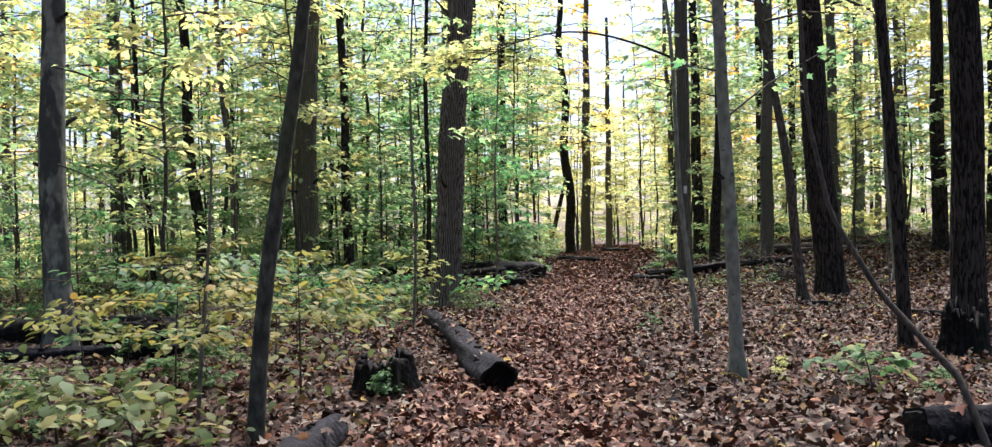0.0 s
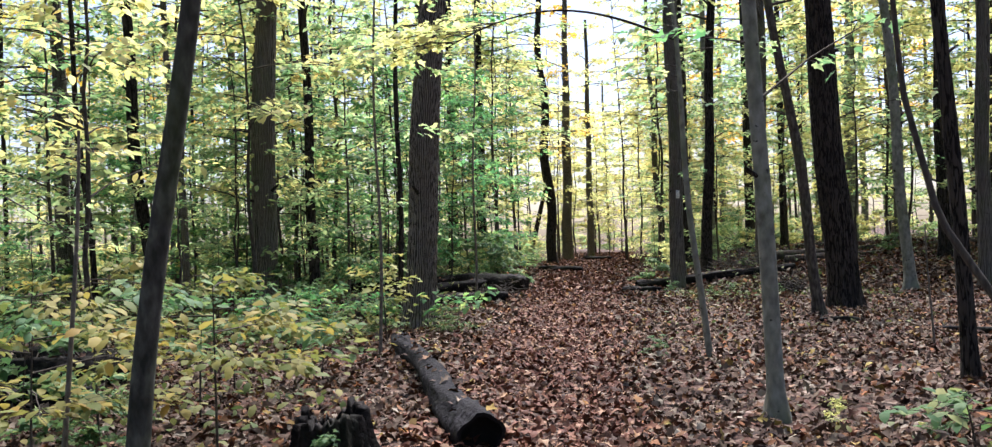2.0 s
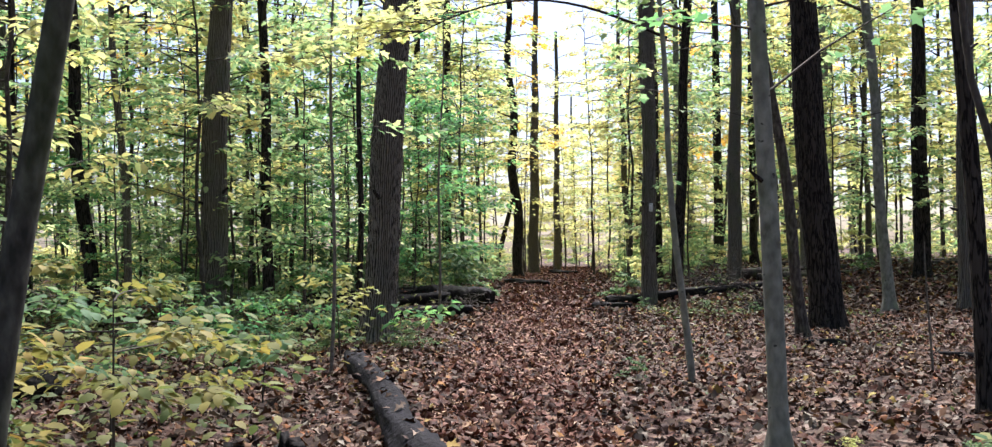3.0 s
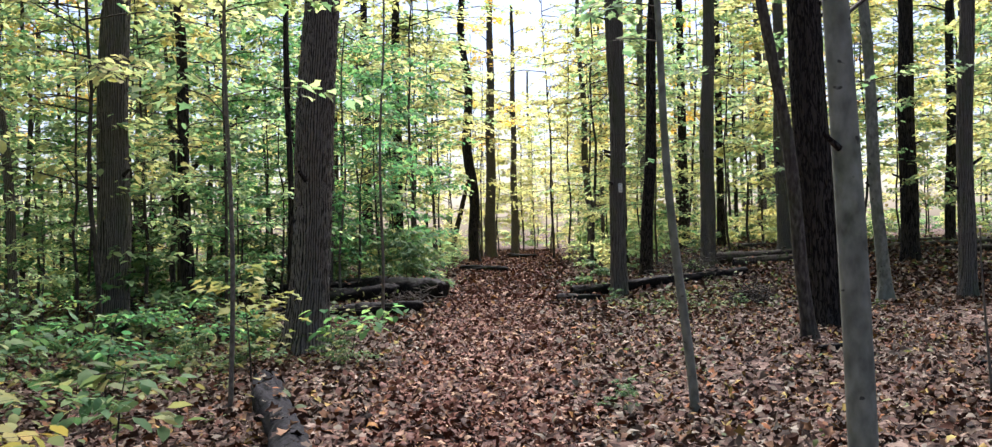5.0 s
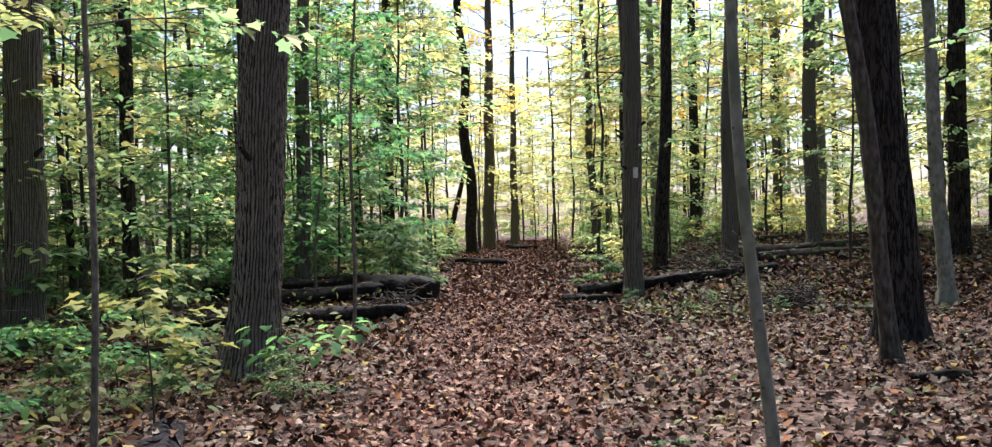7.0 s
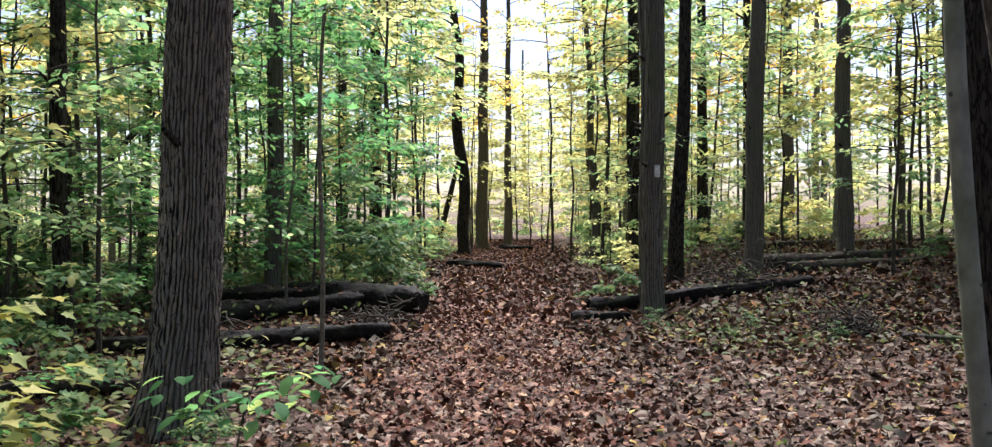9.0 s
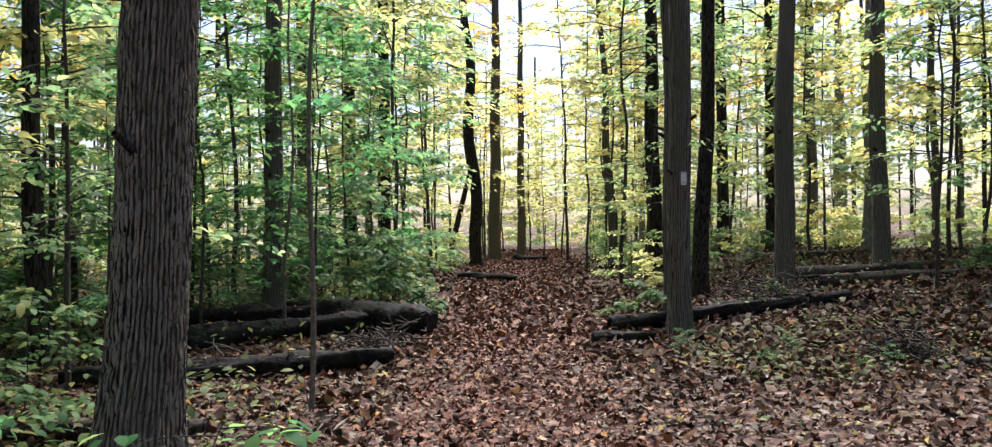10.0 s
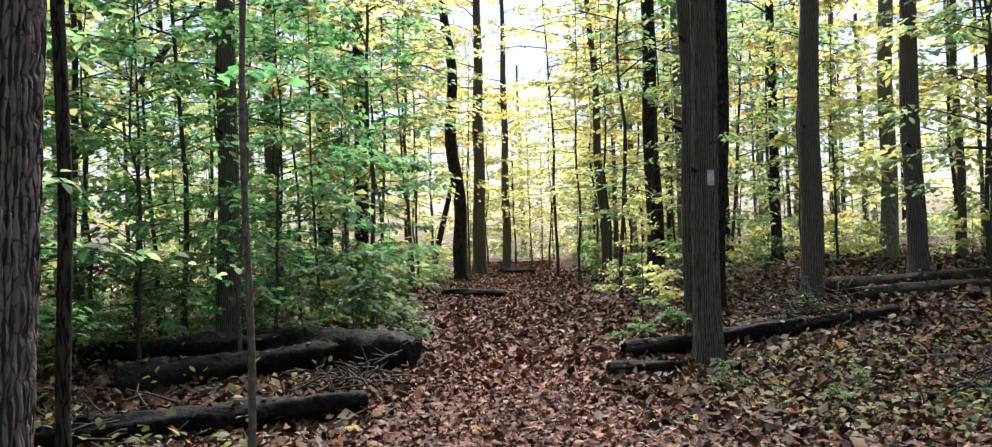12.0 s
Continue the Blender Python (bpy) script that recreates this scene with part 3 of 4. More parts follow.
def sapling(x, y, kind, scale=1.0, pick=None):
    global grown
    grown += 1
    pool = UNDER[kind]
    stem, branches, foliage = pool[(grown if pick is None else pick) % len(pool)]
    ob = thing("bush" if "bush" in kind or "broad" in kind or "low" == kind[:3] else "young_tree" if "tall" in kind or "far" in kind or "thick" in kind or "over" in kind else "sapling", x, y, float(ground_z(x, y)), *WORDS[kind], "forest undergrowth")
    ob.rotation_euler.z, ob.scale = grown * 2.4, (scale, scale, scale)
    part("stem", stem, ob)
    part("branchwork", branches, ob)
    part("foliage", foliage, ob)
    return ob


def thicket(n, x0, x1, y0, y1, kinds, seed, lo=0.7, hi=1.2, clear=2.6):
    r = np.random.default_rng(seed)
    for k in range(n):
        for attempt in range(30):
            x, y = r.uniform(x0, x1), r.uniform(y0, y1)
            if abs(x - path_x(y)) > clear and not (-3.5 < x < 1.3 and 20.5 < y < 28.3) and not (-9 < x < -1.2 and 9.6 < y < 14.4 and hi < 0.7):
                break
        sapling(x, y, kinds[int(r.integers(len(kinds)))], r.uniform(lo, hi))


# green thicket beside the path
for x, y, k, s in [(-1.0, 27.4, "thick_green", 0.9), (-0.5, 30.6, "thick_green", 1.0), (-2.6, 26.4, "thick_green", 0.85), (-0.2, 34.2, "thick_green", 1.0), (-2.1, 31.0, "thick_green", 1.05),
                   (-3.4, 29.2, "thick_green", 1.1), (-4.6, 25.4, "thick_green", 0.9), (0.2, 37.5, "lime", 1.0), (-3.0, 23.0, "green", 0.8), (0.2, 28.4, "green_bush", 1.1)]:
    sapling(x, y, k, s)
for x, y, k, s in [(0.5, 31.0, "lime_bush", 1.2), (-0.6, 28.6, "green_bush", 1.2), (0.6, 33.5, "green_bush", 1.2),
                   (-0.7, 16.3, "green_bush", 0.3), (-1.6, 16.2, "lime_bush", 0.5),
                   (-3.0, 14.4, "lime_bush", 0.55), (-4.3, 10.4, "lime_bush", 0.8)]:
    sapling(x, y, k, s)
for x, y, k, s in [(-1.05, 7.78, "lime_bush", 0.24), (5.6, 22.6, "green_bush", 0.2), (6.3, 21.4, "green_bush", 0.18), (5.0, 21.8, "lime_bush", 0.2), (4.4, 23.2, "green_bush", 0.25), (3.3, 8.4, "green_bush", 0.22), (2.6, 8.9, "gold_bush", 0.22), (3.5, 7.6, "lime_bush", 0.2), (2.1, 13.3, "green_bush", 0.2), (4.6, 26.5, "lime_bush", 0.7),
                   (5.9, 30.0, "gold_bush", 0.9), (7.4, 27.2, "lime_bush", 0.4), (-0.5, 15.9, "green_bush", 0.3), (-2.9, 6.6, "broad_leaf", 0.8), (-2.3, 13.3, "broad_leaf", 0.8), (5.0, 28.5, "yellow", 0.5)]:
    sapling(x, y, k, s)
for x, y, k, s in [(13.2, 30.0, "thick_yellow", 1.0), (16.4, 33.2, "thick_yellow", 1.1), (11.6, 36.2, "thick_yellow", 1.0), (18.2, 27.4, "thick_lime", 1.1), (9.6, 40.5, "thick_yellow", 0.9),
                   (8.2, 33.6, "thick_lime", 0.85), (13.8, 24.2, "thick_lime", 0.9), (-7.2, 17.2, "thick_lime", 0.9), (-9.2, 22.5, "thick_lime", 1.1), (-5.6, 25.2, "thick_lime", 1.0),
                   (-10.4, 15.6, "thick_yellow", 0.9), (-2.9, 21.4, "thick_lime", 0.8), (-13, 20, "thick_lime", 1.1), (-6.6, 30, "thick_lime", 1.1), (10.4, 27.2, "thick_lime", 0.9)]:
    sapling(x, y, k, s)
thicket(80, -28, 0.5, 24, 66, ["low_green", "low_yellow", "low_yellow"], 33, 0.7, 1.3, 3.0)
thicket(40, 8, 38, 31, 72, ["low_yellow", "low_yellow", "low_green"], 34, 0.6, 1.2, 4.2)
thicket(5, 20, 52, 55, 80, ["far_bush", "far_lime"], 35, 0.5, 0.9, 0)
thicket(30, -45, 60, 84, 100, ["far_bush"], 30, 0.35, 0.7, 0)
thicket(6, -12, 0, 12, 24, ["thick_lime", "thick_yellow"], 31, 0.75, 1.0, 5.5)
thicket(5, -14, -3, 24, 34, ["thick_lime"], 32, 0.9, 1.1, 5)
thicket(16, -11, -2.2, 19, 36, ["green", "lime", "lime"], 11, 0.7, 1.1)
thicket(12, -11, -4.5, 12.5, 19, ["green", "lime", "lime"], 12, 0.4, 0.8)
thicket(26, -32, -1, 33, 74, ["mid_lime", "mid_lime", "mid_yellow"], 13, 0.9, 1.5)
thicket(13, 9, 36, 32, 74, ["mid_lime", "mid_yellow", "mid_yellow"], 14, 0.9, 1.4, 4)
thicket(24, 0, 22, 52, 82, ["mid_yellow", "mid_lime", "mid_yellow"], 15, 0.8, 1.3, 3.0)
thicket(8, 10, 20, 20, 32, ["lime", "yellow"], 16, 0.9, 1.3, 5)
thicket(26, -9, -1.6, 6.5, 18, ["lime_bush", "green_bush", "lime_bush"], 17, 0.3, 0.55, 2.2)
thicket(30, -9, 0.5, 18.5, 36, ["green_bush", "green_bush", "lime_bush"], 18, 0.7, 1.3, 2.4)
thicket(14, 5, 18, 27, 50, ["lime_bush", "gold_bush", "lime_bush"], 19, 0.5, 1.0, 3)
thicket(8, -16, -6, 16, 32, ["tall_green", "tall_lime"], 20, 0.7, 1.0, 4)
thicket(18, -34, -3, 32, 70, ["tall_lime", "tall_lime", "tall_yellow"], 21, 0.8, 1.2, 4)
thicket(14, 9, 38, 30, 70, ["tall_lime", "tall_yellow", "tall_yellow"], 22, 0.8, 1.2, 4.5)
thicket(6, 12, 24, 14, 30, ["tall_lime", "tall_yellow"], 23, 0.8, 1.1, 6)
thicket(7, -45, 60, 78, 94, ["far_yellow", "far_lime", "far_yellow"], 25, 0.6, 1.0, 0)
thicket(8, 2, 24, 76, 92, ["far_yellow"], 28, 0.5, 1.0, 0)
thicket(16, -2, 20, 75, 90, ["low_yellow", "low_yellow", "far_bush"], 43, 0.6, 0.9, 0.8)
thicket(40, -3, 17, 31, 77, ["low_yellow", "low_yellow", "low_green"], 36, 0.5, 1.0, 2.6)
for x, y, k, s in [(0.6, 41.5, "tall_yellow", 1.2), (-0.9, 47, "tall_lime", 1.25), (1.9, 49.5, "tall_yellow", 1.1), (-0.6, 55, "tall_yellow", 1.3), (2.2, 61, "tall_yellow", 1.3), (-4.0, 51, "tall_lime", 1.3),
                   (7.9, 59, "tall_yellow", 0.9), (0.4, 33.0, "over_yellow", 1.0), (6.7, 36.5, "over_yellow", 1.05), (-2.6, 29.2, "over_yellow", 0.9), (1.6, 44.5, "over_yellow", 1.2), (7.6, 50.0, "over_yellow", 1.2), (-2.0, 38, "thick_lime", 1.2)]:
    sapling(x, y, k, s)
# young trees whose branches reach over the far path
for x, y, k, s in [(1.4, 43, "tall_lime", 1.1), (8.6, 45, "tall_yellow", 1.1), (2.9, 56, "tall_yellow", 1.15), (9.9, 53, "tall_yellow", 1.2), (5.3, 66, "tall_yellow", 1.2),
                   (12.2, 63, "tall_yellow", 1.2), (7.4, 36.5, "tall_lime", 0.9), (9.0, 72, "tall_yellow", 1.2), (13.5, 74, "tall_yellow", 1.2), (0.8, 38.5, "tall_green", 0.9)]:
    sapling(x, y, k, s)
for y, off, k, s in [(58, -2.2, "over_yellow", 1.0), (64, 1.9, "over_yellow", 1.0), (69, -1.8, "tall_yellow", 1.1), (73, 1.6, "over_yellow", 0.9), (78, -0.4, "tall_yellow", 1.2), (81, 2.5, "tall_yellow", 1.3), (84, -3, "tall_yellow", 1.3),
                     (88, 0.5, "far_yellow", 1.0), (92, -5, "far_yellow", 1.1), (92, 5, "far_yellow", 1.1), (47, 2.6, "over_yellow", 0.95)]:
    sapling(path_x(y) + off, y, k, s)
thicket(16, -24, -3, 22, 44, ["over_yellow"], 41, 1.0, 1.3, 4)
thicket(12, 9, 30, 28, 50, ["over_yellow", "over_yellow", "tall_yellow", "tall_lime"], 42, 1.0, 1.3, 4)


# seedlings with wide, flat tiers of leaves
def flat_spray(x, y, height, reach, tiers, material, seed, label, size=0.095, shape=OVAL, twigs=9, per=6):
    r = np.random.default_rng(seed)
    z = np.linspace(-0.08, height, 9)
    bow = r.normal(0, 0.09, 2)
    pts = np.column_stack([bow[0] * (z / height) ** 2, bow[1] * (z / height) ** 2, z])
    ob = thing("sapling", x, y, float(ground_z(x, y)), label, "sapling", "forest undergrowth")
    part("stem", mesh("stem", *tube(pts, 0.011 * (1 - 0.7 * np.linspace(0, 1, 9)), 7), TWIG, True), ob)
    wood, lv = [], []
    for k in range(tiers):
        zz = height * (0.5 + 0.5 * (k + r.uniform()) / tiers)
        c = np.array([np.interp(zz, z, pts[:, 0]), np.interp(zz, z, pts[:, 1]), zz])
        w, l = limb(r, c, k * 2.4 + r.uniform(-0.5, 0.5), r.uniform(0.0, 0.2), reach * r.uniform(0.6, 1.1), 0.006, twigs, per, size, shape, droop=0.12, spread=0.4, bare=0.2)
        wood += w
        lv.append(l)
    part("branchwork", mesh("branchwork", *join(wood), TWIG, True), ob)
    part("foliage", mesh("foliage", *join(lv), material), ob)
    return ob


for k, (x, y, h, reach, tiers, tint) in enumerate([(-1.75, 7.75, 1.2, 1.0, 7, "amber"), (-2.5, 6.9, 1.0, 0.9, 6, "olive"), (-3.5, 7.6, 1.2, 1.1, 6, "olive"), (-2.4, 9.5, 0.9, 1.0, 6, "olive"), (-2.9, 8.7, 1.3, 1.15, 6, "lime"), (-3.5, 10.3, 1.35, 1.2, 6, "amber"), (-2.5, 10.9, 1.0, 0.9, 5, "lime"),
                                                   (-3.9, 13.9, 1.2, 1.2, 6, "lime"), (-2.7, 14.3, 0.8, 0.9, 5, "green"),
                                                   (-2.2, 16.6, 0.7, 0.9, 5, "green"), (-3.2, 17.4, 0.9, 1.0, 5, "green")]):
    flat_spray(x, y, h, reach, tiers, {"amber": LEAF_AMBER, "olive": LEAF_AMBER, "lime": LEAF_SHRUB, "green": LEAF_GREEN}[tint], 700 + k,
               {"amber": "small sapling with flat sprays of amber-yellow leaves", "olive": "low sapling with wide sprays of dull yellow leaves", "lime": "small sapling with flat sprays of yellow-green leaves", "green": "small sapling with flat tiers of green leaves"}[tint])

flat_spray(-1.45, 15.0, 1.2, 0.55, 7, LEAF_GOLDEN_GREEN, 720, "thin sapling with drooping bright yellow maple leaves", 0.14, MAPLE, 4, 3)
flat_spray(-0.48, 16.4, 0.7, 0.5, 6, LEAF_GREEN, 721, "small seedling with green leaves at the foot of a trunk", 0.16, OVAL, 4, 3)
flat_spray(-1.75, 11.5, 0.7, 0.4, 5, LEAF_SHRUB, 722, "low seedling with large yellow-green leaves", 0.16, OVAL, 4, 3)
flat_spray(-2.4, 5.9, 0.5, 0.5, 6, LEAF_LOW, 724, "low dark green seedling with broad leaves", 0.14, OVAL, 5, 3)
flat_spray(-3.1, 6.3, 0.55, 0.6, 6, LEAF_LOW, 725, "low dark green seedling with broad leaves", 0.14, OVAL, 5, 3)
flat_spray(2.95, 7.5, 0.4, 0.45, 5, LEAF_SHRUB, 726, "small pale green seedling among fallen leaves", 0.12, OVAL, 4, 3)


# slender bare stems
def slender(x, y, dia, lean, height, bend, seed, label, leafy=None):
    r = np.random.default_rng(seed)
    z = np.linspace(-0.1, height, 22)
    ph = r.uniform(0, 6.3, 2)
    px = lean * z + bend * np.sin(z * 1.5 + ph[0]) - bend * math.sin(ph[0])
    py = bend * np.sin(z * 1.2 + ph[1]) - bend * math.sin(ph[1])
    ob = thing("sapling", x, y, float(ground_z(x, y)), label, "sapling", "forest undergrowth")
    part("stem", mesh("stem", *tube(np.column_stack([px, py, z]), dia / 2 * (1 - 0.55 * z / height), 12), BARK_YOUNG if dia > 0.1 else BARK_GREY if dia > 0.06 else BARK_STEM, True), ob)
    if leafy:
        wood, lv = [], []
        for k in range(9):
            u = r.uniform(0.45, 1)
            w, l = limb(r, np.array([np.interp(u * height, z, px), np.interp(u * height, z, py), u * height]), r.uniform(0, 6.28), 0.35, r.uniform(0.5, 1.3), 0.008, 5, 5, 0.12, MAPLE)
            wood += w
            lv.append(l)
        part("branchwork", mesh("branchwork", *join(wood), TWIG), ob)
        part("foliage", mesh("foliage", *join(lv), leafy), ob)
    return ob


slender(-1.75, 6.35, 0.122, 0.11, 6.5, 0.05, 1, "leaning young tree with dark grey bark", LEAF_LIME)
slender(2.74, 13.2, 0.088, -0.07, 6.0, 0.04, 2, "thin pale grey leaning sapling stem", LEAF_LIME)
slender(-0.2, 19.9, 0.055, 0.025, 6.0, 0.03, 3, "very thin upright brown sapling stem", LEAF_GREEN)
slender(-1.35, 13.3, 0.046, 0.01, 5.5, 0.03, 4, "very thin upright brown sapling stem", LEAF_LIME)
slender(-2.3, 6.8, 0.035, 0.03, 2.1, 0.03, 5, "thin forked seedling stem", None)
slender(-1.3, 26.6, 0.06, 0.03, 6.5, 0.06, 6, "thin curved sapling stem in the thicket", LEAF_GREEN)
slender(5.5, 13.1, 0.03, 0.04, 1.5, 0.05, 8, "thin dead sapling stem", None)


def side_branch(x, y, z, yaw, slope, length, radius, leafy, seed, label, twigs=5, per=4):
    r = np.random.default_rng(seed)
    w, l = limb(r, np.zeros(3), yaw, slope, length, radius, twigs, per, 0.12, MAPLE, droop=0.15)
    ob = thing("side_branch", x, y, z, label, "branch", "low side branches")
    part("branchwork", mesh("branchwork", *join(w), TWIG, True), ob)
    part("foliage", mesh("foliage", *l, leafy), ob)


side_branch(2.3, 9.42, 2.55, 0.3, 0.75, 1.3, 0.014, LEAF_LIME, 61, "thin side branch with green leaves on a grey tree")
side_branch(2.3, 9.4, 3.0, 2.9, 0.3, 0.9, 0.012, LEAF_GREEN, 62, "thin side branch with green leaves on a grey tree")
side_branch(6.3, 18.2, 3.4, -0.4, 0.35, 1.9, 0.016, LEAF_LIME, 63, "drooping leafy branch on a dark trunk", 8, 5)
side_branch(4.97, 16.45, 3.3, 2.8, 0.4, 1.3, 0.012, LEAF_LIME, 64, "thin leafy branch on a leaning tree")
side_branch(-5.6, 11.3, 3.6, -0.5, -0.25, 2.4, 0.016, LEAF_LIME, 65, "long thin drooping branch on a grey tree", 8, 4)
side_branch(-5.6, 11.3, 2.4, -0.35, -0.3, 2.0, 0.014, LEAF_LIME, 66, "long thin drooping branch on a grey tree", 6, 4)
side_branch(-1.2, 6.35, 3.2, 0.6, 0.5, 1.4, 0.013, LEAF_LIME, 67, "leafy branch on a leaning young tree", 7, 5)
side_branch(5.0, 25.1, 2.9, -1.2, 0.2, 1.2, 0.014, LEAF_LIME, 68, "short leafy branch on the blazed tree")

# the arching branch over the path with its yellow leaves
arch = thing("arching_branch", 2.47, 13.2, 0.0, "thin bare branch arching over the path, yellow leaves at its tip", "branch")
ax = np.linspace(0, 1, 16)
apts = np.column_stack([0.05 - 2.9 * ax, -0.25 * ax, 3.85 + 0.6 * np.sin(ax * 2.6) - 0.35 * ax])
part("stem", mesh("stem", *tube(apts, 0.019 * (1 - 0.65 * ax), 6), BARK_DARK, True), arch)
wood, lv = [], []
ar = np.random.default_rng(31)
for k in range(16):
    u = ar.uniform(0.62, 1)
    w, l = limb(ar, np.array([np.interp(u, ax, apts[:, c]) for c in range(3)]), math.pi + ar.uniform(-1.0, 1.0), ar.uniform(-0.15, 0.25), ar.uniform(0.7, 1.9), 0.007, 6, 4, 0.12, MAPLE)
    wood += w
    lv.append(l)
part("twig_work", mesh("twigs", *join(wood), TWIG), arch)
part("foliage", mesh("foliage", *join(lv), LEAF_YELLOW), arch)


# ---- logs and stumps ----
LOG_TOPS = []


def log(x0, y0, x1, y1, dia, material, seed, label, lift=0.0, hollow=False, end_lift=None, name="log"):
    r = np.random.default_rng(seed)
    length = math.hypot(x1 - x0, y1 - y0)
    za, zb = float(ground_z(x0, y0)) + dia * 0.4 + lift, float(ground_z(x1, y1)) + dia * 0.38 + (lift if end_lift is None else end_lift)
    n, sides = max(10, int(length / 0.12)), 22
    t, a = np.linspace(0, 1, n), np.linspace(0, 2 * np.pi, sides, endpoint=False)
    T, A = np.meshgrid(t, a, indexing="ij")
    ph = r.uniform(0, 6.3, 6)
    R = dia / 2 * (1 - 0.25 * T) * (1 + 0.1 * np.sin(2 * A + 5 * T + ph[0]) + 0.07 * np.sin(5 * A + 2.2 * T * length + ph[1]) + 0.08 * np.sin(2.7 * T * length + ph[2]) + 0.05 * r.normal(size=T.shape))
    if material is ROTTEN:
        R *= 1 + 0.13 * np.sin(3 * A + 3.3 * T * length + ph[4]) * np.sin(2.1 * T * length + ph[5]) + 0.05 * np.sin(11 * A + ph[2]) + 0.04 * r.normal(size=T.shape)
        if not hollow:
            R *= 1 - 0.3 * np.exp(-T * length / 0.12) * (1 + 0.6 * np.sin(3 * A + ph[1])) - 0.35 * np.exp(-(1 - T) * length / 0.15)
    sag = 0.04 * np.sin(3 * T * length / 2 + ph[3])
    v = np.stack([length * T, R * np.cos(A) + sag, za + (zb - za) * T + R * np.sin(A)], -1).reshape(-1, 3)
    k, i = np.meshgrid(np.arange(n - 1), np.arange(sides), indexing="ij")
    j = (i + 1) % sides
    f = np.stack([k * sides + i, k * sides + j, (k + 1) * sides + j, (k + 1) * sides + i], -1).reshape(-1, 4)
    if dia > 0.15 and y0 < 32:
        for k in range(int(length * 9)):
            u, o = r.uniform(0.04, 0.96), r.uniform(-0.75, 0.75)
            rad = dia / 2 * (1 - 0.25 * u)
            side = np.array([-(y1 - y0), x1 - x0]) / length * o * rad
            LOG_TOPS.append((x0 + (x1 - x0) * u + side[0], y0 + (y1 - y0) * u + side[1], za + (zb - za) * u + rad * math.sqrt(1 - o * o) * 1.06 + 0.01))
    ob = thing(name, x0, y0, 0, label, "log", "fallen logs")
    ob.rotation_euler.z = math.atan2(y1 - y0, x1 - x0)
    part("bark", mesh("bark", v, f, material, True), ob)
    for q, end in ((0, "cut_end"), (n - 1, "far_end")):
        ring = v[q * sides:(q + 1) * sides]
        c = ring.mean(0)
        inset = (0.16 if hollow and q == 0 else -0.02) * (1 if q == 0 else -1)
        rim = c + (ring - c) * 0.86
        deep = c + (ring - c) * 0.8 + (inset, 0, 0)
        vv = np.concatenate([ring, rim, deep, c[None] + (inset * 1.05, 0, 0)])
        ff = [(s, (s + 1) % sides, sides + (s + 1) % sides, sides + s) for s in range(sides)]
        ff += [(sides + s, sides + (s + 1) % sides, 2 * sides + (s + 1) % sides, 2 * sides + s) for s in range(sides)]
        ff += [(2 * sides + s, 2 * sides + (s + 1) % sides, 3 * sides, 3 * sides) for s in range(sides)]
        me = bpy.data.meshes.new(end)
        me.from_pydata(vv.tolist(), [], [tuple(dict.fromkeys(p)) for p in ff])
        me.materials.append(HOLLOW if hollow and q == 0 else ROTTEN)
        part(end, me, ob, "dark hollow sawn end" if hollow and q == 0 else "")
    return ob


def stump(x, y, dia, height, seed, material, label, tilt=0.0):
    r = np.random.default_rng(seed)
    sides, n = 84, 14
    t, a = np.linspace(0, 1, n), np.linspace(0, 2 * np.pi, sides, endpoint=False)
    T, A = np.meshgrid(t, a, indexing="ij")
    top = height * (0.88 + 0.1 * np.sin(a + r.uniform(0, 6)) + 0.1 * np.sin(3 * a + r.uniform(0, 6)) + 0.07 * np.sin(14 * a + r.uniform(0, 6)) + 0.1 * r.normal(size=sides))
    fibre = 0.05 * np.sin(19 * A + 1.5 * T) + 0.04 * np.sin(31 * A + 2 - T) + 0.035 * r.normal(size=(1, sides)) + 0.012 * r.normal(size=T.shape)
    R = dia / 2 * (0.86 + 0.75 * np.exp(-T * 3.2) * (0.7 + 0.5 * np.clip(np.sin(5 * A + 1), -0.4, 1)) + fibre)
    Z = -0.08 + (top[None] + 0.08) * T
    outer = np.stack([R * np.cos(A) + tilt * Z, R * np.sin(A), Z], -1)
    inner = np.stack([R * 0.72 * np.cos(A) + tilt * Z, R * 0.72 * np.sin(A), np.maximum(Z, 0.04)], -1)[::-1]
    v = np.concatenate([outer, inner]).reshape(-1, 3)
    k, i = np.meshgrid(np.arange(2 * n - 1), np.arange(sides), indexing="ij")
    j = (i + 1) % sides
    f = np.stack([k * sides + i, k * sides + j, (k + 1) * sides + j, (k + 1) * sides + i], -1).reshape(-1, 4)
    ob = thing("tree_stump", x, y, float(ground_z(x, y)), label, "stump")
    part("shell", mesh("shell", v, f, material, True), ob)
    core = [(0.7 * dia * math.cos(q) / 1.6, 0.7 * dia * math.sin(q) / 1.6, height * 0.35 + 0.03 * math.sin(5 * q)) for q in a] + [(0, 0, height * 0.25)]
    part("core", mesh("core", core, [(s, (s + 1) % sides, sides) for s in range(sides)], HOLLOW), ob, "blackened rotten heart")
    return ob


